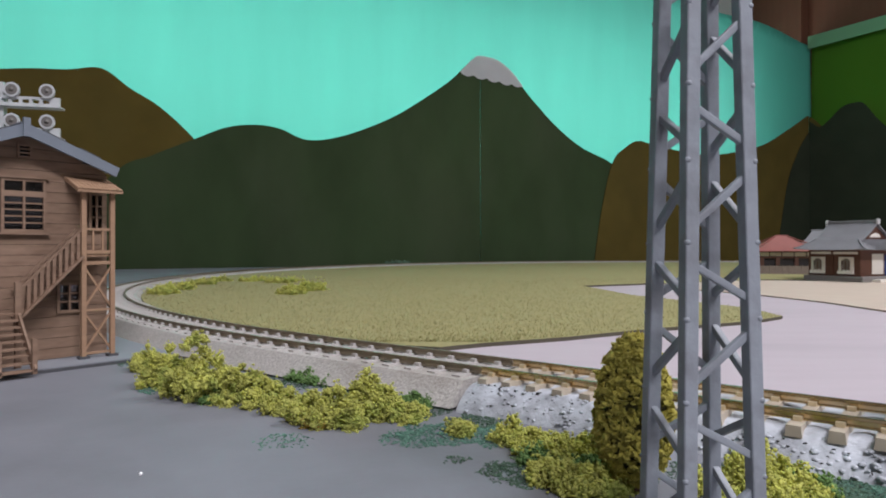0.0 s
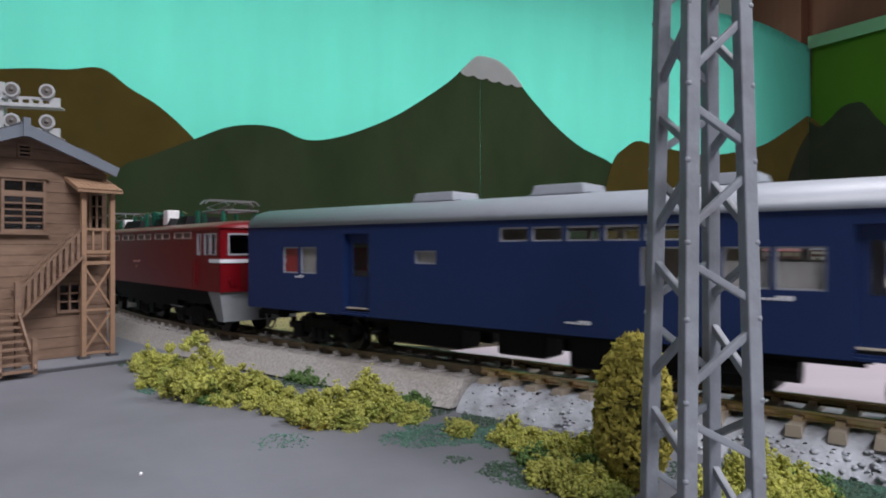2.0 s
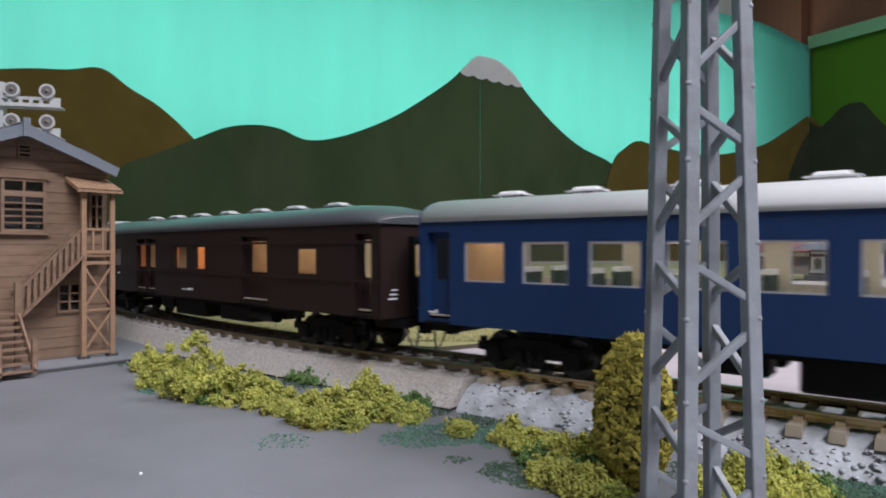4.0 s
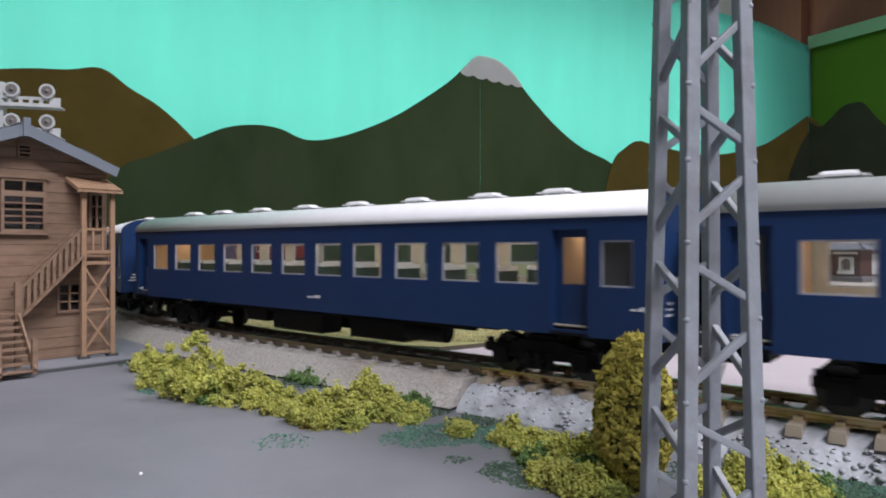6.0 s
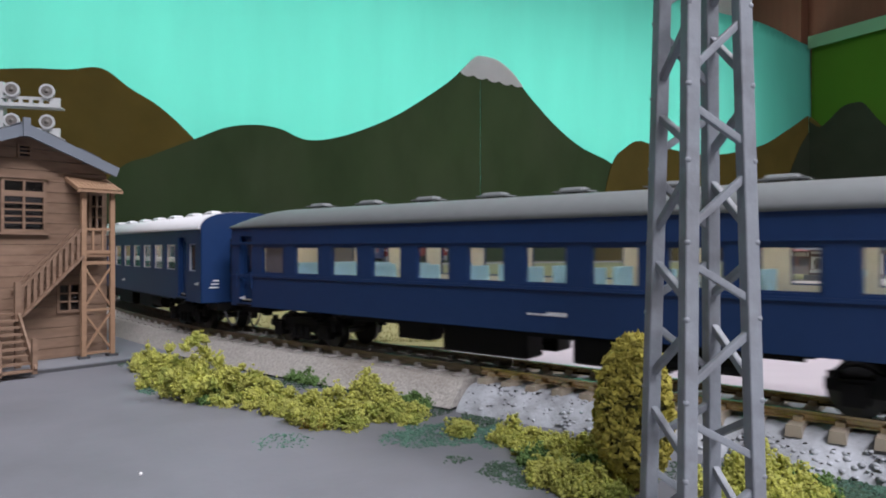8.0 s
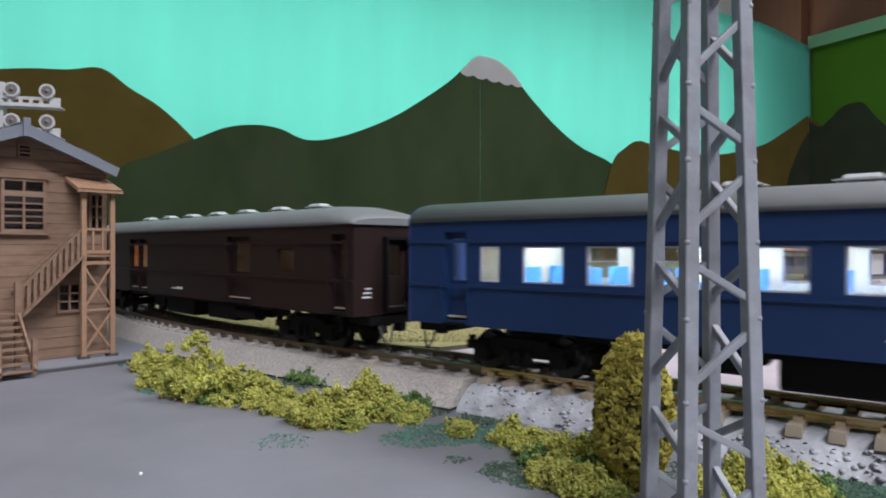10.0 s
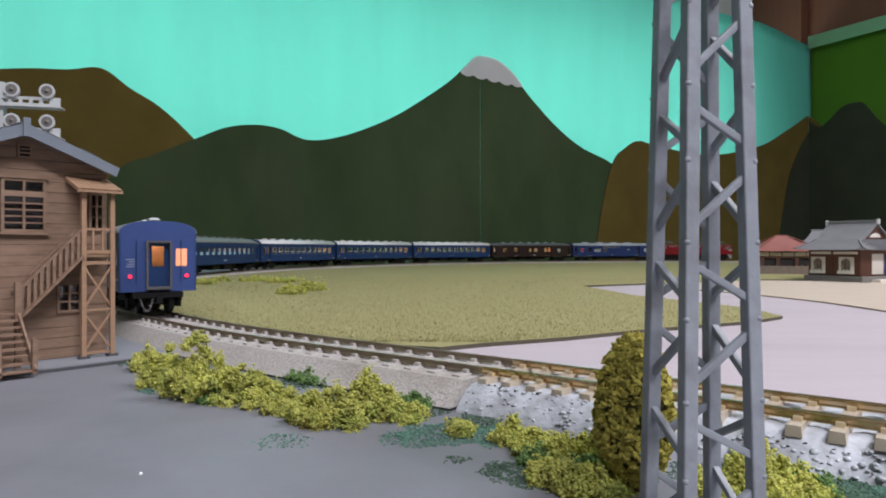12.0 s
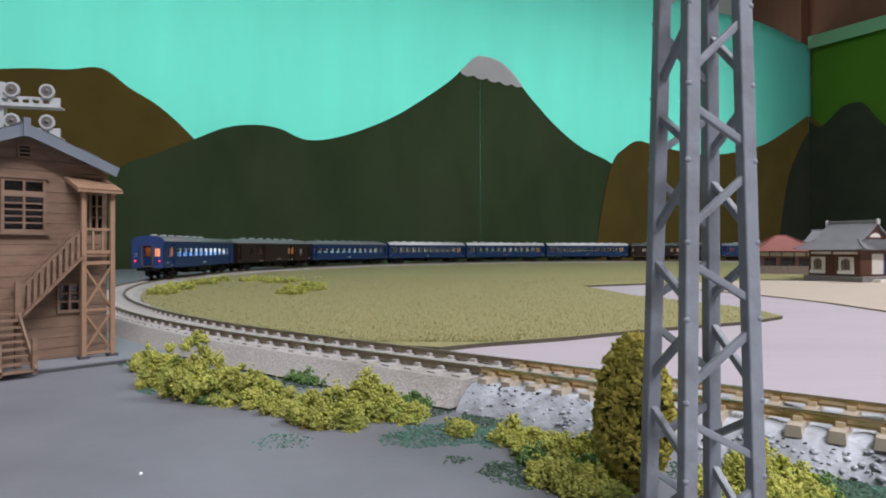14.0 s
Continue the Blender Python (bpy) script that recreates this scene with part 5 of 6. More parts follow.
    part("landing", boxes((xa - 0.0008, xb + 0.0010, ya, yb, 0.0428, 0.0441)), M["housewood_pale"], h)
    for z0, z1 in ((0.0215, 0.0392), (0.0040, 0.0205)):
        bm = bmesh.new()
        beam(bm, (xa, ya, z0), (xb, ya, z1), 0.0008)
        part("brace", bm, M["housewood_pale"], h)
        bm = bmesh.new()
        beam(bm, (xb, ya + 0.0004, z0), (xa, ya + 0.0004, z1), 0.0008)
        part("brace", bm, M["housewood_pale"], h)
    for z0 in (0.0205, 0.0030):
        part("rail_bar", boxes((xa, xb, ya - 0.0004, ya + 0.0004, z0, z0 + 0.0009)), M["housewood_pale"], h)
    # awning
    bm = bmesh.new()
    a = [bm.verts.new(v) for v in ((0.0140, 0.0, 0.0752), (0.0308, 0.0, 0.0752), (0.0325, -0.0120, 0.0698), (0.0148, -0.0120, 0.0698))]
    f = bm.faces.new(a)
    geo = bmesh.ops.extrude_face_region(bm, geom=[f])
    bmesh.ops.translate(bm, vec=(0, 0, -0.0010), verts=[v for v in geo["geom"] if isinstance(v, bmesh.types.BMVert)])
    bmesh.ops.recalc_face_normals(bm, faces=list(bm.faces))
    aw = part("awning", bm, M["housewood_pale"], h, "pale tan plank awning over the landing")
    for i in range(9):
        k = (i + 0.5) / 9
        bm = bmesh.new()
        beam(bm, (0.0140 + 0.0168 * k, 0.0, 0.0755), (0.0148 + 0.0177 * k, -0.0122, 0.0701), 0.0018, 0.0004)
        part("awning_plank", bm, M["housewood_pale"], aw)
    # stairs down along the wall
    x1, z1, x0, z0 = 0.0178, 0.0430, -0.0044, 0.0195
    for y in (-0.0085, -0.0020):
        bm = bmesh.new()
        beam(bm, (x0 - 0.0005, y, z0), (x1, y, z1), 0.0042, 0.0008)
        part("stringer", bm, M["housewood"], h)
        bm = bmesh.new()
        beam(bm, (x0 - 0.0006, y, z0 + 0.0105), (x1, y, z1 + 0.0110), 0.0010, 0.0010)
        part("handrail", bm, M["housewood"], h)
        for i in range(10):
            k = (i + 0.3) / 10
            x, z = x0 + (x1 - x0) * k, z0 + (z1 - z0) * k
            part("baluster", boxes((x - 0.0006, x + 0.0006, y - 0.0005, y + 0.0005, z, z + 0.0108)), M["housewood"], h)
    for i in range(10):
        k = (i + 0.5) / 10
        x, z = x0 + (x1 - x0) * k, z0 + (z1 - z0) * k
        part("stair_tread", boxes((x - 0.0012, x + 0.0012, -0.0085, -0.0020, z, z + 0.0006)), M["housewood"], h)
    # lower flight towards the viewer
    for x in (-0.0165, -0.0062):
        part("newel_post", boxes((x - 0.0010, x + 0.0010, -0.0130, -0.0110, 0.0014, 0.0335)), M["housewood"], h)
    for i in range(9):
        zz = 0.0022 + i * 0.0024
        part("stair_tread", boxes((-0.0165, -0.0066, -0.0300 + i * 0.0022, -0.0265 + i * 0.0022, zz, zz + 0.0007)), M["housewood"], h)
    for x in (-0.0170, -0.0060):
        bm = bmesh.new()
        beam(bm, (x, -0.0300, 0.0022), (x, -0.0090, 0.0235), 0.0008, 0.0036)
        part("stringer", bm, M["housewood"], h)
        part("newel_post", boxes((x - 0.0008, x + 0.0008, -0.0300, -0.0284, 0.0014, 0.0140)), M["housewood"], h)
    return h


signal_box()


def base_plate():
    p = thing("base_plate", "grey base plate with dark edge under the signal box", "base plate", at=HOUSE)
    part("slab", boxes((-0.060, 0.066, -0.0215, 0.090, -0.0002, 0.0014)), M["plate"], p)
    part("edge_strip", boxes((-0.060, 0.066, -0.0232, -0.0216, -0.0002, 0.0011)), M["plate_edge"], p)


base_plate()


def lamp_tower():
    t = thing("floodlight_tower", "pale grey floodlight tower with rows of round lamps", "floodlight", at=Matrix.Translation((-0.288, 0.430, 0)) @ Matrix.Rotation(radians(14), 4, "Z"))
    part("mast", boxes((-0.0030, 0.0030, -0.0030, 0.0030, 0.0, 0.1540)), M["lampwhite"], t)
    for z in (0.1390, 0.1190):
        bm = bmesh.new()
        plate(bm, -0.036, 0.036, z, z + 0.0060, [(-0.034 + 0.0060 * i, -0.0300 + 0.0060 * i, z + 0.0018, z + 0.0042) for i in range(11)], 0.0020, Matrix.Translation((0, -0.0040, 0)))
        r = part("gallery", bm, M["lampwhite"], t)
        part("gallery_floor", boxes((-0.037, 0.037, -0.0060, 0.0040, z - 0.0008, z)), M["lampwhite"], t)
        for x in (-0.029, -0.0085, 0.0085, 0.029):
            bm = bmesh.new()
            rod(bm, (x, 0.0010, z + 0.0098), (x, -0.0050, z + 0.0098), 0.0030, 20, 0.0047)
            rod(bm, (x, -0.0050, z + 0.0098), (x, -0.0060, z + 0.0098), 0.0047, 20)
            rod(bm, (x, -0.0010, z + 0.0040), (x, -0.0010, z + 0.0080), 0.0012, 8)
            la = part("floodlight", bm, M["lampwhite"], t)
            bm = bmesh.new()
            rod(bm, (x, -0.0060, z + 0.0098), (x, -0.0062, z + 0.0098), 0.0034, 18)
            rod(bm, (x, -0.0062, z + 0.0098), (x, -0.0074, z + 0.0098), 0.0016, 12, 0.0006)
            part("reflector", bm, M["stone"], la)


lamp_tower()

# ---- lattice mast close by ----


def lattice_mast():
    c = Vector((0.04088, 0.105, 0))
    fwd = Vector((math.sin(radians(34.4)), math.cos(radians(34.4)), 0))
    rt = Vector((fwd.y, -fwd.x, 0))
    hd0, hd1 = 0.00833, 0.00528
    zb, zt = 0.0, 0.112
    t = thing("lattice_mast", "grey plastic square lattice mast beside the track", "lattice mast")
    legs = [-fwd, rt, fwd, -rt]

    def at(i, z):
        k = (z - zb) / (zt - zb)
        return c + legs[i % 4] * (hd0 + (hd1 - hd0) * k) + Vector((0, 0, z))

    q = Matrix.Rotation(math.atan2(fwd.y, fwd.x) + math.pi / 4, 4, "Z")
    for i in range(4):
        bm = bmesh.new()
        a, b = at(i, zb), at(i, zt)
        w = 0.00112
        va = [bm.verts.new(a + q @ Vector((x * w, y * w, 0))) for x, y in ((-1, -1), (1, -1), (1, 1), (-1, 1))]
        vb = [bm.verts.new(b + q @ Vector((x * w, y * w, 0))) for x, y in ((-1, -1), (1, -1), (1, 1), (-1, 1))]
        bm.faces.new(va[::-1])
        bm.faces.new(vb)
        for k in range(4):
            bm.faces.new((va[k], va[(k + 1) % 4], vb[(k + 1) % 4], vb[k]))
        bevelled(bm, 0.00035, 3)
        part("leg", bm, M["mast"], t)
    # bars zigzag round the four faces, each face half a step from the next
    z = 0.0032
    while z < 0.10:
        for i, j in ((0, 1), (1, 2), (2, 3), (3, 0)):
            for za, zc in ((z - 0.0016, z + 0.0066), (z + 0.0170, z + 0.0112)):
                bm = bmesh.new()
                beam(bm, at(i, za), at(j, zc), 0.00115, 0.00115)
                bevelled(bm, 0.0003, 2)
                part("lattice_bar", bm, M["mast"], t)
        for i in range(4):
            for zz in (z + 0.0085, z + 0.0200):
                bm = bmesh.new()
                blob(bm, at(i, zz) + legs[i] * 0.0011, 0.00055, 2, 0.0)
                part("rivet", bm, M["mast"], t)
        z += 0.0238
    bm = boxes((-0.011, 0.011, -0.011, 0.011, -0.0002, 0.0016))
    part("foot_plate", bm, M["mast"], t, at=Matrix.Translation(c) @ Matrix.Rotation(math.atan2(fwd.y, fwd.x) + math.pi / 4, 4, "Z"))


lattice_mast()

# ---- planting ----


def topiary(x, y, h, r):
    t = thing("topiary_bush", "clipped oval olive green foam bush by the track", "bush", at=pose(x, y, 0))
    rng = np.random.default_rng(3)
    cs, rs = [], []
    for i in range(4200):
        u, a = rng.uniform(-1, 1), rng.uniform(0, math.tau)
        k = math.sqrt(1 - u * u) * (1 - 0.12 * u)
        rr = r * (0.93 + 0.10 * noise.noise((math.cos(a) * k * 4, math.sin(a) * k * 4, u * 6))) * rng.uniform(0.92, 1.05)
        cs.append((rr * k * math.cos(a), rr * k * math.sin(a), h * 0.52 + u * h * 0.47))
        rs.append(rng.uniform(0.00025, 0.00062))
    ob = lumps("crown", cs, rs, M["topiary"], 0.9, 1.0, smooth=False)
    ob.parent = t
    # inner body coloured dark to stand for the shade between the crown's lumps
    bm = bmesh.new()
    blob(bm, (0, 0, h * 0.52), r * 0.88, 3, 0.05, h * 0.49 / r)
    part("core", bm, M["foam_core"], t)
    bm = bmesh.new()
    rod(bm, (0, 0, -0.001), (0, 0, h * 0.2), 0.0012, 8, 0.0010)
    part("trunk", bm, M["temple_wood"], t)


# olive of the bush darkened as painted shade for its inside
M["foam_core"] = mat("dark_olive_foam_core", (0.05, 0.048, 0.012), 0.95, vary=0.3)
topiary(0.0364, 0.126, 0.0298, 0.0074)


COUNT = [10]


def clump(x, y, r, h, n, mt="foam", z=0.0, size=(0.0004, 0.00095), label="tufted yellow green foam undergrowth on the board", name="undergrowth", flat_=0.9, branch=8):
    """Springy foam: short wandering branches of small lumps."""
    COUNT[0] += 1
    rng = np.random.default_rng(COUNT[0])
    o = rng.uniform(0, 99)
    cs, rs = [], []
    for i in range(n):
        a, d = rng.uniform(0, math.tau), math.sqrt(rng.random())
        k = d * r * (0.75 + 0.5 * noise.noise((math.cos(a) * 1.7, math.sin(a) * 1.7, o)))
        top = h * max(0.10, 1 - d * d) * (0.55 + 0.9 * abs(noise.noise((k * math.cos(a) * 230 + o, k * math.sin(a) * 230, o))))
        q = np.array((k * math.cos(a), k * math.sin(a), rng.random() ** 0.6 * top))
        step = rng.normal(size=3) * (1, 1, 0.6) + (math.cos(a) * 0.5, math.sin(a) * 0.5, 0.35)
        for j in range(branch):
            rad = rng.uniform(*size) * (1 - 0.05 * j)
            cs.append((q[0], q[1], max(rad * 0.4, q[2])))
            rs.append(rad)
            step = step + rng.normal(size=3) * 0.7
            q = q + step / np.linalg.norm(step) * rad * 1.15
            if q[2] > top * 1.15:
                step[2] = -abs(step[2])
    ob = lumps(name, cs, rs, M[mt], 0.75, flat_, at=pose(x, y, z), seed=COUNT[0], smooth=False)
    return tagged(ob, label, "undergrowth", group="foam undergrowth")


def foam(x, y, r, h, n, z=0.0, size=1.0, label="springy yellow green foam undergrowth on the board", mt="foam"):
    """Sponge foam torn into puffs, each an uneven bundle of fine grains."""
    COUNT[0] += 1
    rng = np.random.default_rng(COUNT[0])
    o = rng.uniform(0, 99)
    cs, rs = [], []
    for i in range(n):
        a, d = rng.uniform(0, math.tau), math.sqrt(rng.random())
        if i == 0:
            d = 0.0
        k = d * r * (0.85 + 0.5 * noise.noise((math.cos(a) * 1.7, math.sin(a) * 1.7, o)))
        px, py = k * math.cos(a), k * math.sin(a)
        puff = rng.uniform(0.0009, 0.0023) * size
        top = max(puff * 0.6, (h - puff) * (1 - d * d) ** 0.6 * (1.0 if i == 0 else 0.72 + 0.75 * noise.noise((px * 260 + o, py * 260, o))))
        pz = top * (1.0 if i % 3 == 0 else rng.random() ** 0.5)
        lean = Vector((px, py, 0)) * 60 / size + Vector(rng.normal(size=3) * (0.5, 0.5, 0.2)) + Vector((0, 0, 0.55))
        q = Vector((0, 0, 1)).rotation_difference(lean).to_matrix()
        s = rng.uniform(0, 99)
        long = rng.uniform(0.9, 1.5)
        cs.append((px, py, max(pz, puff * 0.5)))
        rs.append(puff * 0.5)
        for j in range(80):
            v = Vector(rng.normal(size=3)).normalized()
            w = puff * (0.80 + 1.1 * noise.noise(v * 1.6 + Vector((s, s, s)))) * rng.uniform(0.62, 1.22)
            c = q @ Vector((v.x * w, v.y * w, v.z * w * long))
            cs.append((px + c.x, py + c.y, max(0.0001, pz + c.z)))
            rs.append(rng.uniform(0.00016, 0.00040) * size)
    ob = lumps("undergrowth", cs, rs, M[mt], 0.7, 1.0, at=pose(x, y, z), seed=COUNT[0], smooth=True)
    return tagged(ob, label, "undergrowth", group="foam undergrowth")


def at_px(x, y, z=0.0):
    return ground_at(x, y, z)


def planting():
    rows = ((262, 655, 7, 10, 34), (300, 680, 9, 14, 50), (346, 700, 8.5, 20, 60), (385, 706, 8.5, 14, 48), (428, 708, 8, 11, 44), (470, 716, 6.5, 8.5, 30), (515, 730, 6.5, 7.5, 34), (556, 745, 6.5, 8.5, 36), (600, 752, 6.5, 10, 40), (648, 738, 7, 13.5, 48), (690, 738, 5.5, 8, 26), (728, 742, 4.5, 4.5, 16),
            (818, 770, 3.2, 3.2, 12), (908, 782, 4.5, 6.5, 24), (950, 800, 5, 6, 26), (1000, 812, 5, 5.5, 26), (1050, 815, 5.5, 6.5, 30), (1005, 862, 5.5, 5.5, 34), (1060, 872, 5, 5.5, 30), (965, 845, 3, 3, 12),
            (1110, 835, 5, 6, 24), (1385, 880, 6, 8, 34), (1340, 872, 6, 10, 40), (1425, 890, 4.5, 5, 20), (1290, 880, 5, 6, 26))
    for x, y, r, h, n in rows:
        px, py = at_px(x, y)
        foam(px, py, r * 0.00125, h * 0.001, int(n * 1.6))
    for x, y, r, h, n in ((548, 676, 8, 5, 40), (590, 680, 5, 4, 20), (384, 712, 3, 5, 10), (362, 716, 2.5, 3, 8), (735, 722, 5, 5, 22), (1035, 842, 5, 4, 24), (948, 818, 4, 3, 16), (1098, 815, 5, 5, 20), (1450, 880, 4, 4, 16), (1400, 868, 4, 5, 16)):
        px, py = at_px(x, y)
        foam(px, py, r * 0.001, h * 0.001, n, mt="foam_green", label="deep green foam tuft among the undergrowth")
    px, py = at_px(565, 756)
    foam(px, py, 0.0035, 0.0034, 14, mt="brown_clump", label="brown yellow foam tuft on the board")
    for x, y, r, n, mt in ((550, 672, 13, 330, "foam_dark"), (390, 700, 9, 120, "foam_dark"), (640, 690, 8, 160, "foam_dark"), (725, 728, 9, 240, "foam_dark"), (765, 768, 8, 260, "turf_teal"), (870, 772, 7, 200, "turf_teal"), (930, 840, 7, 160, "foam_dark"), (1040, 840, 9, 220, "foam_dark"), (878, 830, 3, 26, "foam_dark"), (810, 815, 2.5, 12, "foam_dark"), (500, 780, 5, 30, "turf_teal"), (240, 640, 9, 160, "foam_dark"), (1080, 790, 8, 150, "foam_dark"), (1300, 850, 10, 200, "foam_dark"), (1500, 872, 9, 300, "foam_dark"), (1440, 872, 8, 300, "foam_dark"), (1560, 880, 9, 260, "turf_teal"), (1470, 890, 8, 200, "turf_teal"), (280, 690, 7, 90, "turf_teal"), (700, 775, 4, 40, "turf_teal"), (850, 745, 7, 170, "foam_dark")):
        px, py = at_px(x, y)
        clump(px, py, r * 0.0016, 0.0006, n * 4, mt, size=(0.00010, 0.00026), label="dark green scattered turf on the grey board" if mt == "foam_dark" else "blue green powdery turf on the grey board", name="turf_patch", flat_=0.5, branch=3)
    # tufts along the inside of the curve
    for x, y, r, h, n in ((285, 520, 15, 10, 20), (320, 512, 16, 9, 20), (360, 503, 18, 7, 18), (395, 497, 18, 5, 12), (450, 497, 24, 7, 18), (500, 500, 24, 9, 24), (545, 513, 22, 10, 26), (520, 520, 13, 6, 12)):
        px, py = at_px(x, y, 0.006)
        foam(px, py, r * 0.001, h * 0.001, n, z=0.005, size=2.4, label="yellow green foam tufts on the grass mat")


planting()
clump(-0.1235, 1.72, 0.034, 0.010, 90, "foam_dark", size=(0.003, 0.007), label="low dark green mound behind the far track", name="mound", branch=4)
px, py = at_px(249, 840)
tagged(lumps("crumb", [(px, py, 0.0002)], [0.0004], M["white_box"], 0.4), "tiny white plastic crumb lying on the grey board", "crumb")

# ---- temple group inside the loop ----


def hip_roof(bm, w, d, z0, z1, ridge, over=0.0, flare=0.006, n=8):
    """A curved hipped roof: half sizes w, d at the eaves, ridge half length."""
    rings = []
    for i in range(n + 1):
        k = i / n
        z = z0 + (z1 - z0) * (k ** 1.35)
        a, b = w + (ridge - w) * k, d + (0.0015 - d) * k
        rings.append([bm.verts.new(v) for v in ((-a, -b, z), (a, -b, z), (a, b, z), (-a, b, z))])
    for r0, r1 in zip(rings, rings[1:]):
        for i in range(4):
            bm.faces.new((r0[i], r0[(i + 1) % 4], r1[(i + 1) % 4], r1[i]))
    bm.faces.new(rings[-1])
    bm.faces.new(rings[0][::-1])


def temple_hall():
    """Hall with a hipped roof that ends in a gable over the entrance; x along the windowed side, y into the hall."""
    at = Matrix.Translation((0.478, 0.860, 0.0045)) @ Matrix.Rotation(radians(-65), 4, "Z")
    t = thing("temple_hall", "brown model temple hall with grey tiled roof and white windows", "temple", at=at)
    ln, dp, zw = 0.066, 0.085, 0.0395
    part("stone_base", bevelled(boxes((-0.006, ln + 0.006, -0.006, dp + 0.006, 0.0, 0.0075)), 0.0008, 1), M["stone"], t)
    part("entrance_step", boxes((ln + 0.0062, ln + 0.016, 0.012, 0.080, 0.0, 0.0040)), M["temple_white"], t)
    wins = [(0.0015, 0.0205, 0.0105, 0.0310), (0.0385, 0.0575, 0.0105, 0.0310)]
    bm = bmesh.new()
    plate(bm, 0.0, ln, 0.0075, zw, wins, 0.0025)
    side = part("wall", bm, M["temple_wood"], t)
    bm = bmesh.new()
    plate(bm, 0.0, dp - 0.0026, 0.0075, zw, [(0.018, 0.040, 0.0100, 0.0350), (0.043, 0.074, 0.0080, 0.0340)], 0.0025, Matrix.Translation((ln, 0.0026, 0)) @ Matrix.Rotation(radians(90), 4, "Z"))
    part("wall", bm, M["temple_wood"], t)
    part("wall", boxes((0.0, 0.0025, 0.0026, dp, 0.0075, zw), (0.0026, ln - 0.0026, dp - 0.0025, dp, 0.0075, zw)), M["temple_wood"], t)
    for x in (-0.0006, 0.0295, ln - 0.0020):
        part("post", boxes((x - 0.0009, x + 0.0017, -0.0012, -0.0001, 0.0075, zw)), M["temple_wood"], t)
    part("frieze", boxes((0.0012, ln - 0.0038, -0.0007, -0.0001, 0.0345, 0.0375)), M["temple_white"], t)
    part("sill_beam", boxes((-0.0012, ln + 0.0012, -0.0016, -0.0001, 0.0078, 0.0092)), M["temple_wood"], t)
    for a, b, p, q in wins:
        cx, w = (a + b) / 2, (b - a) / 2
        bm = bmesh.new()
        plate(bm, a, b, p, q, [(cx - w * 0.52, cx + w * 0.52, p + 0.0048, q - 0.0060)], 0.0016, Matrix.Translation((0, -0.0010, 0)))
        wd = part("window", bm, M["temple_white"], t, "white arched window surround")
        bm = bmesh.new()
        rod(bm, (cx, -0.0013, q - 0.0066), (cx, 0.0008, q - 0.0066), w * 0.53, 16)
        box(bm, cx - w * 0.52, cx + w * 0.52, 0.0004, 0.0010, p + 0.0048, q - 0.0066)
        part("pane", bm, M["grey_arch"], wd)
        part("window_sill", boxes((a - 0.0006, b + 0.0006, -0.0030, -0.0011, p - 0.0004, p + 0.0034)), M["temple_white"], wd)
        for k in (-0.5, 0.0, 0.5):
            part("window_bar", boxes((cx + w * k - 0.0003, cx + w * k + 0.0003, -0.0020, -0.0014, p + 0.0036, q - 0.0045)), M["temple_wood"], wd)
    part("white_panel", boxes((ln - 0.0008, ln + 0.0006, 0.0206, 0.0426, 0.0100, 0.0350)), M["temple_white"], t)
    part("entrance_curtain", boxes((ln - 0.0030, ln - 0.0018, 0.0460, 0.0766, 0.0080, 0.0340)), M["blue_cloth"], t, "navy blue entrance curtain")
    # roof: hipped skirt all round, then a gabled upper part along the ridge
    ex0, ex1, ey0, ey1 = -0.014, ln + 0.014, -0.014, dp + 0.014
    mx0, mx1, my0, my1 = -0.002, 0.0560, 0.0120, 0.0730
    ym, zr = dp / 2, 0.0745
    bm = bmesh.new()
    rings = []
    for i in range(7):
        k = i / 6
        z = 0.0395 + (0.0530 - 0.0395) * k ** 1.3
        lift = 0.0018 * (1 - k) ** 2
        x0, x1, y0, y1 = ex0 + (mx0 - ex0) * k, ex1 + (mx1 - ex1) * k, ey0 + (my0 - ey0) * k, ey1 + (my1 - ey1) * k
        ring = []
        for (xa, ya), (xb, yb) in (((x0, y0), (x1, y0)), ((x1, y0), (x1, y1)), ((x1, y1), (x0, y1)), ((x0, y1), (x0, y0))):
            for j in range(4):
                u = j / 4
                ring.append(bm.verts.new((xa + (xb - xa) * u, ya + (yb - ya) * u, z + lift * abs(2 * u - 1) ** 3)))
        rings.append(ring)
    for r0, r1 in zip(rings, rings[1:]):
        for i in range(16):
            bm.faces.new((r0[i], r0[(i + 1) % 16], r1[(i + 1) % 16], r1[i]))
    bm.faces.new(rings[0][::-1])
    bm.faces.new(rings[-1])
    roof = part("roof", bm, M["tile_grey"], t)
    bm = bmesh.new()
    prof = []
    for i in range(9):
        k = i / 8
        prof.append((my0 - 0.001 + (ym - my0 + 0.001) * k, 0.0526 + (zr - 0.0526) * k ** 1.25))
    line = prof + [(2 * ym - y, z) for y, z in prof[-2::-1]]
    prism(bm, line + [(y, z - 0.0022) for y, z in line[::-1]], mx0 - 0.003, mx1 + 0.004)
    bmesh.ops.recalc_face_normals(bm, faces=list(bm.faces))
    part("upper_roof", bm, M["tile_grey"], roof)
    for gx in (mx0, mx1 - 0.001):
        bm = bmesh.new()
        prism(bm, [(my0 + 0.002, 0.0520), (2 * ym - my0 - 0.002, 0.0520), (ym, zr - 0.0024)], gx, gx + 0.0012)
        bmesh.ops.recalc_face_normals(bm, faces=list(bm.faces))
        part("gable", bm, M["temple_wood"], roof, "dark red gable field")
    bm = bmesh.new()
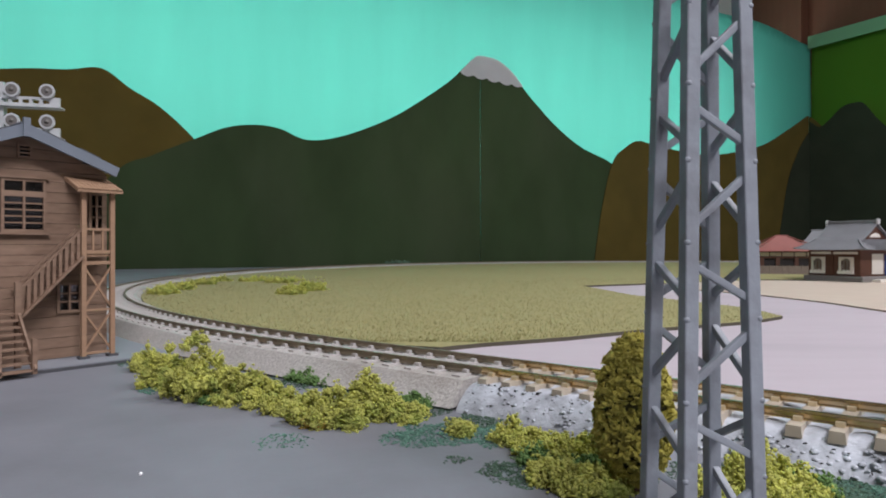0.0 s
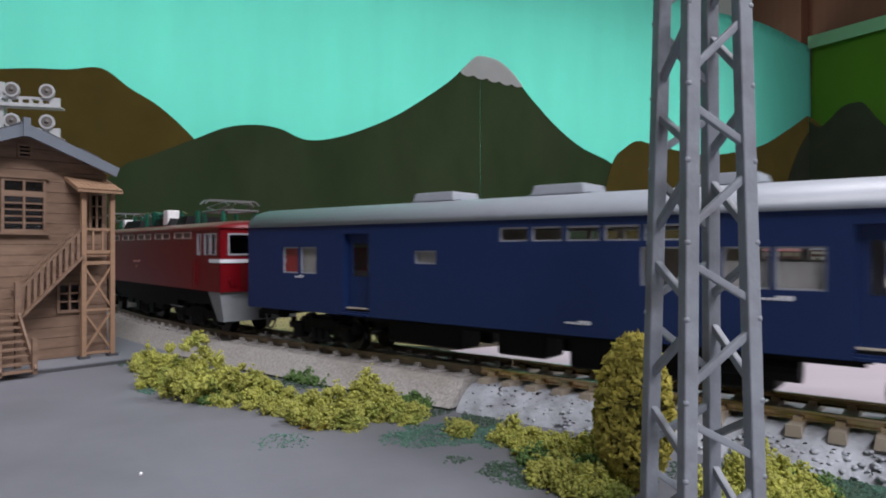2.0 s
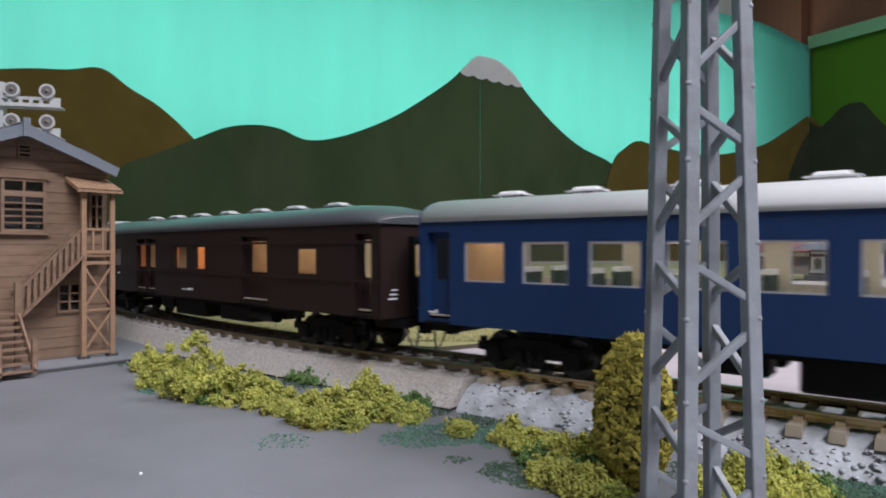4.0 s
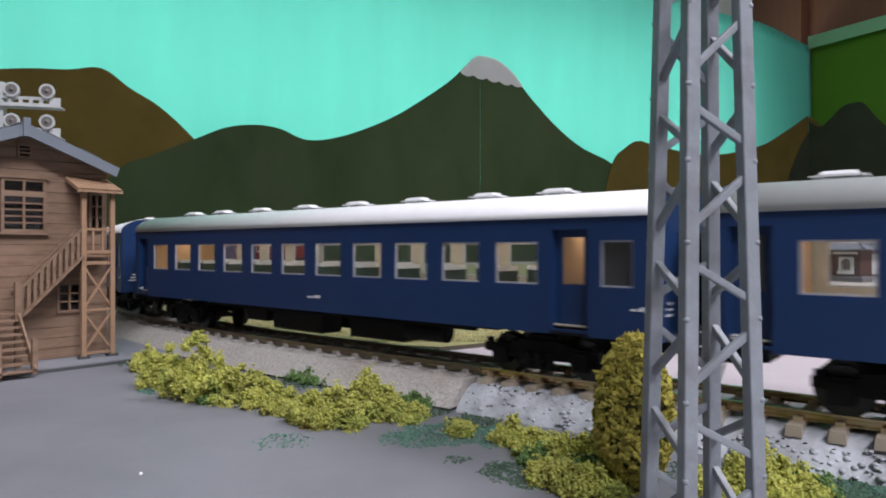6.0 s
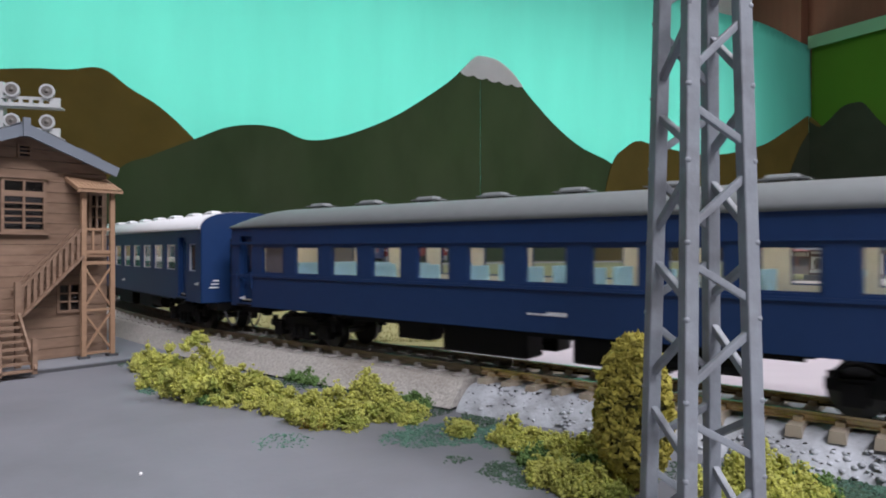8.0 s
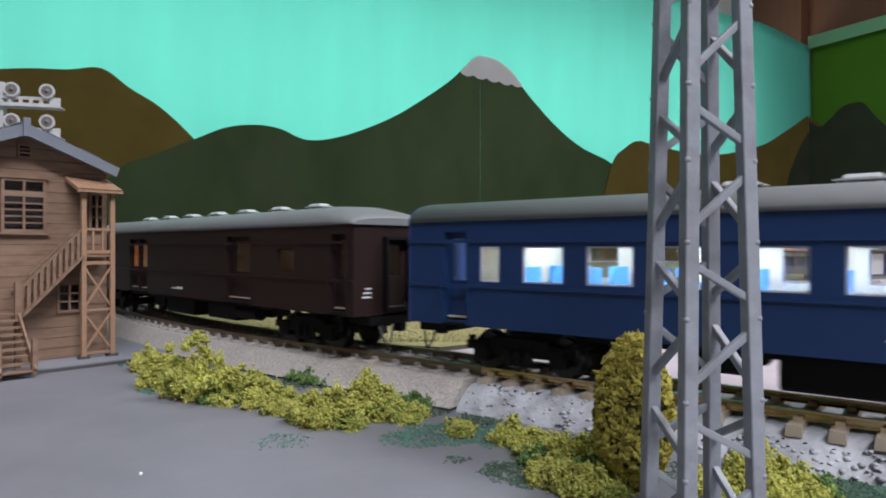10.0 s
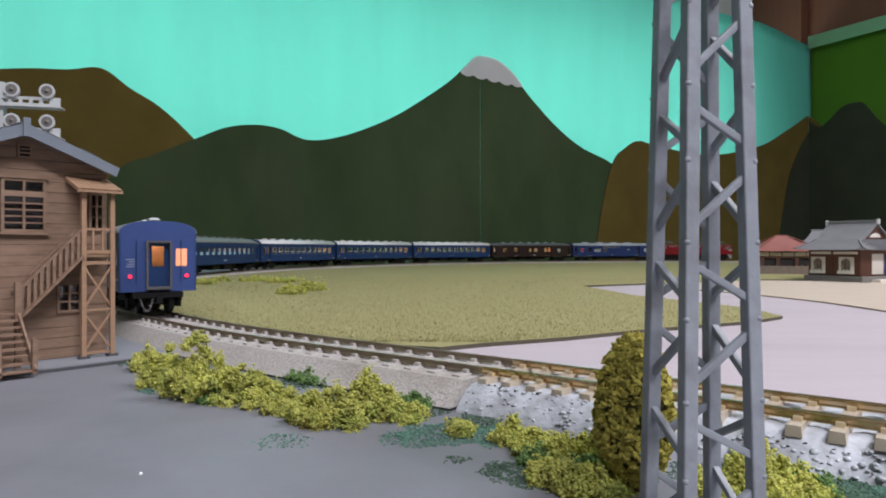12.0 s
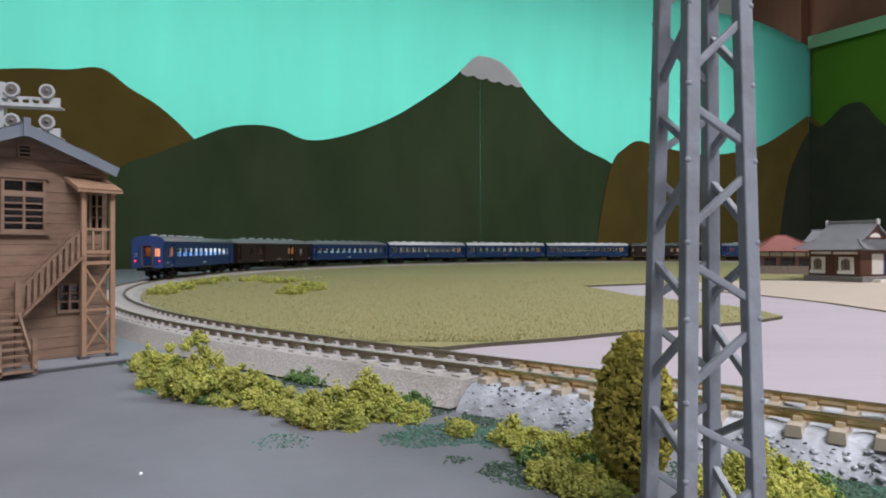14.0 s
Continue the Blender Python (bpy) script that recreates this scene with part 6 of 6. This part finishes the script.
    prism(bm, [(ym - 0.011, 0.0555), (ym + 0.011, 0.0555), (ym + 0.007, 0.0592), (ym, 0.0610), (ym - 0.007, 0.0592)], mx1 + 0.0003, mx1 + 0.0012)
    bmesh.ops.recalc_face_normals(bm, faces=list(bm.faces))
    part("gable_plate", bm, M["temple_white"], roof, "white carved gable plate")
    part("ridge", bevelled(boxes((mx0 - 0.003, mx1 + 0.004, ym - 0.0018, ym + 0.0018, zr - 0.0006, zr + 0.0030)), 0.0004, 1), M["tile_grey"], roof)
    for gx in (mx0 - 0.0042, mx1 + 0.0042):
        part("ridge_tile", bevelled(boxes((gx - 0.0014, gx + 0.0014, ym - 0.0030, ym + 0.0030, zr - 0.0030, zr + 0.0042)), 0.0008, 1), M["tile_pale"], roof)
    for (xa, ya), (xb, yb) in (((ex0, ey0), (mx0, my0)), ((ex1, ey0), (mx1, my0)), ((ex1, ey1), (mx1, my1)), ((ex0, ey1), (mx0, my1))):
        bm = bmesh.new()
        pts = [(xa + (xb - xa) * k, ya + (yb - ya) * k, 0.0398 + 0.0135 * k ** 1.3 + 0.0018 * (1 - k) ** 2) for k in (0.02, 0.25, 0.5, 0.75, 1.0)]
        for a, b in zip(pts, pts[1:]):
            beam(bm, a, b, 0.0022)
        part("hip_ridge", bm, M["tile_grey"], roof)
    # rows of cover tiles down the windowed slope and the entrance skirt
    for i in range(27):
        x = ex0 + 0.003 + i * (ex1 - ex0 - 0.006) / 26
        k1 = min(1.0, (x - ex0) / (mx0 - ex0)) if x < mx0 else min(1.0, (ex1 - x) / (ex1 - mx1)) if x > mx1 else 1.0
        pts = [(x, ey0 + (my0 - ey0) * k1 * j / 4, 0.0399 + 0.0135 * (k1 * j / 4) ** 1.3 + 0.0018 * (1 - k1 * j / 4) ** 2 * abs(2 * i / 26 - 1) ** 3) for j in range(5)]
        if mx0 - 0.002 < x < mx1 + 0.003:
            pts += [(x, y, z + 0.0003) for y, z in prof[1:]]
        bm = bmesh.new()
        for a, b in zip(pts, pts[1:]):
            beam(bm, a, b, 0.0010, 0.0008)
        part("cover_tile", bm, M["tile_grey"], roof)
    for i in range(30):
        y = ey0 + 0.003 + i * (ey1 - ey0 - 0.006) / 29
        k1 = min(1.0, (y - ey0) / (my0 - ey0)) if y < my0 else min(1.0, (ey1 - y) / (ey1 - my1)) if y > my1 else 1.0
        bm = bmesh.new()
        pts = [(ex1 + (mx1 - ex1) * k1 * j / 4, y, 0.0399 + 0.0135 * (k1 * j / 4) ** 1.3) for j in range(5)]
        for a, b in zip(pts, pts[1:]):
            beam(bm, a, b, 0.0010, 0.0008)
        part("cover_tile", bm, M["tile_grey"], roof)


M["tile_pale"] = mat("pale_grey_ridge_tile", (0.42, 0.42, 0.42), 0.6)
M["grey_arch"] = mat("grey_arch_pane", (0.20, 0.18, 0.15), 0.6)
temple_hall()


M["fence"] = mat("grey_brown_board_fence", (0.17, 0.135, 0.11), 0.75, vary=0.2)


def red_roof_hall():
    d = 1.06
    at = Matrix.Translation((0.560, d + 0.035, 0.0045)) @ Matrix.Rotation(radians(-10), 4, "Z")
    t = thing("priest_house", "small model house with dull red hipped roof and pale wall band", "house", at=at)
    hw, hd = 0.047, 0.034
    part("stone_base", boxes((-hw - 0.004, hw + 0.004, -hd - 0.004, hd, 0, 0.010)), M["stone"], t)
    bm = bmesh.new()
    plate(bm, -hw, hw, 0.010, 0.0290, [(-0.036, -0.018, 0.012, 0.026), (-0.012, 0.010, 0.012, 0.026), (0.016, 0.038, 0.012, 0.026)], 0.002, Matrix.Translation((0, -hd, 0)))
    box(bm, -hw, hw, hd - 0.002, hd, 0.010, 0.034)
    box(bm, -hw, -hw + 0.002, -hd + 0.002, hd - 0.002, 0.010, 0.034)
    box(bm, hw - 0.002, hw, -hd + 0.002, hd - 0.002, 0.010, 0.034)
    part("wall", bm, M["temple_wood"], t)
    # dark sheet behind the openings in place of the shaded room
    part("shade_panel", boxes((-hw + 0.003, hw - 0.003, -hd + 0.004, -hd + 0.005, 0.010, 0.029)), M["inside_shade"], t)
    for k in range(5):      # white plaster fields between the posts
        x0 = -hw + 0.002 + k * 0.0184
        part("wall_band", boxes((x0, x0 + 0.0162, -hd - 0.0008, -hd + 0.002, 0.0292, 0.0352)), M["temple_white"], t)
    part("eave_beam", boxes((-hw, hw, -hd - 0.0004, -hd + 0.002, 0.0352, 0.0374)), M["temple_wood"], t)
    for k in range(12):
        x0 = -hw - 0.006 + k * 0.0094
        part("fence_post", boxes((x0, x0 + 0.0016, -hd - 0.0220, -hd - 0.0204, 0.0, 0.0150)), M["fence"], t)
        part("fence_board", boxes((x0 + 0.0017, x0 + 0.0093, -hd - 0.0216, -hd - 0.0208, 0.0008, 0.0140)), M["fence"], t)
    bm = bmesh.new()
    hip_roof(bm, hw + 0.010, hd + 0.012, 0.0372, 0.0625, 0.008)
    r = part("roof", bm, M["tile_red"], t)
    part("ridge", boxes((-0.010, 0.010, -0.002, 0.002, 0.0617, 0.0640)), M["tile_red"], r)
    for sx in (-1, 1):
        for sy in (-1, 1):
            bm = bmesh.new()
            beam(bm, (sx * (hw + 0.008), sy * (hd + 0.010), 0.0384), (sx * 0.009, sy * 0.002, 0.0622), 0.0020)
            part("hip_ridge", bm, M["tile_red"], r)


red_roof_hall()


def rear_hall():
    """A grey roof that shows between the two halls."""
    t = thing("store_house", "small dark model store house with slate grey roof", "house", at=Matrix.Translation((0.700, 1.200, 0.0045)) @ Matrix.Rotation(radians(-30), 4, "Z"))
    hw, hd = 0.036, 0.026
    part("wall", boxes((-hw, hw, -hd, hd, 0.0, 0.050)), M["temple_wood"], t)
    part("wall_band", boxes((-hw + 0.002, hw - 0.002, -hd - 0.0008, -hd - 0.0001, 0.036, 0.046)), M["temple_white"], t)
    bm = bmesh.new()
    hip_roof(bm, hw + 0.010, hd + 0.010, 0.0500, 0.0740, 0.026)
    r = part("roof", bm, M["tile_grey"], t)
    part("ridge", boxes((-0.028, 0.028, -0.002, 0.002, 0.0730, 0.0765)), M["tile_grey"], r)


rear_hall()


def motions():
    # every carriage follows the line with its bogies on the rails; the bogies turn under it
    steps = [i * 0.25 for i in range(57)]
    for ob, bogies, behind, reach in TRAIN:
        rows, turns = [], ([], [])
        for t in steps:
            s = SPEED * t + LEAD + behind
            f, hf = track_at(s + reach)
            r, hr = track_at(s - reach)
            ang = math.atan2(f.y - r.y, f.x - r.x)
            m = (f + r) / 2
            rows.append((t, pose(m.x, m.y, RAIL_Z, 0, 0, math.degrees(ang))))
            for k, hh, sign in ((0, hf, 1), (1, hr, -1)):
                d = math.atan2(hh.y, hh.x) - ang
                d = (d + math.pi) % math.tau - math.pi
                turns[k].append((t, pose(sign * reach, 0, 0, 0, 0, math.degrees(d))))
        walk(ob, rows)
        for k in (0, 1):
            walk(bogies[k], turns[k])
        # the wheels roll on the rails
        for o in ob.children_recursive:
            if o.name.startswith("wheelset"):
                x, r = o.location.x, o.location.z
                walk(o, [(i / FPS, pose(x, 0, r, 0, math.degrees(SPEED * i / FPS / r) % 360, 0)) for i in range(14 * FPS + 1)])


motions()
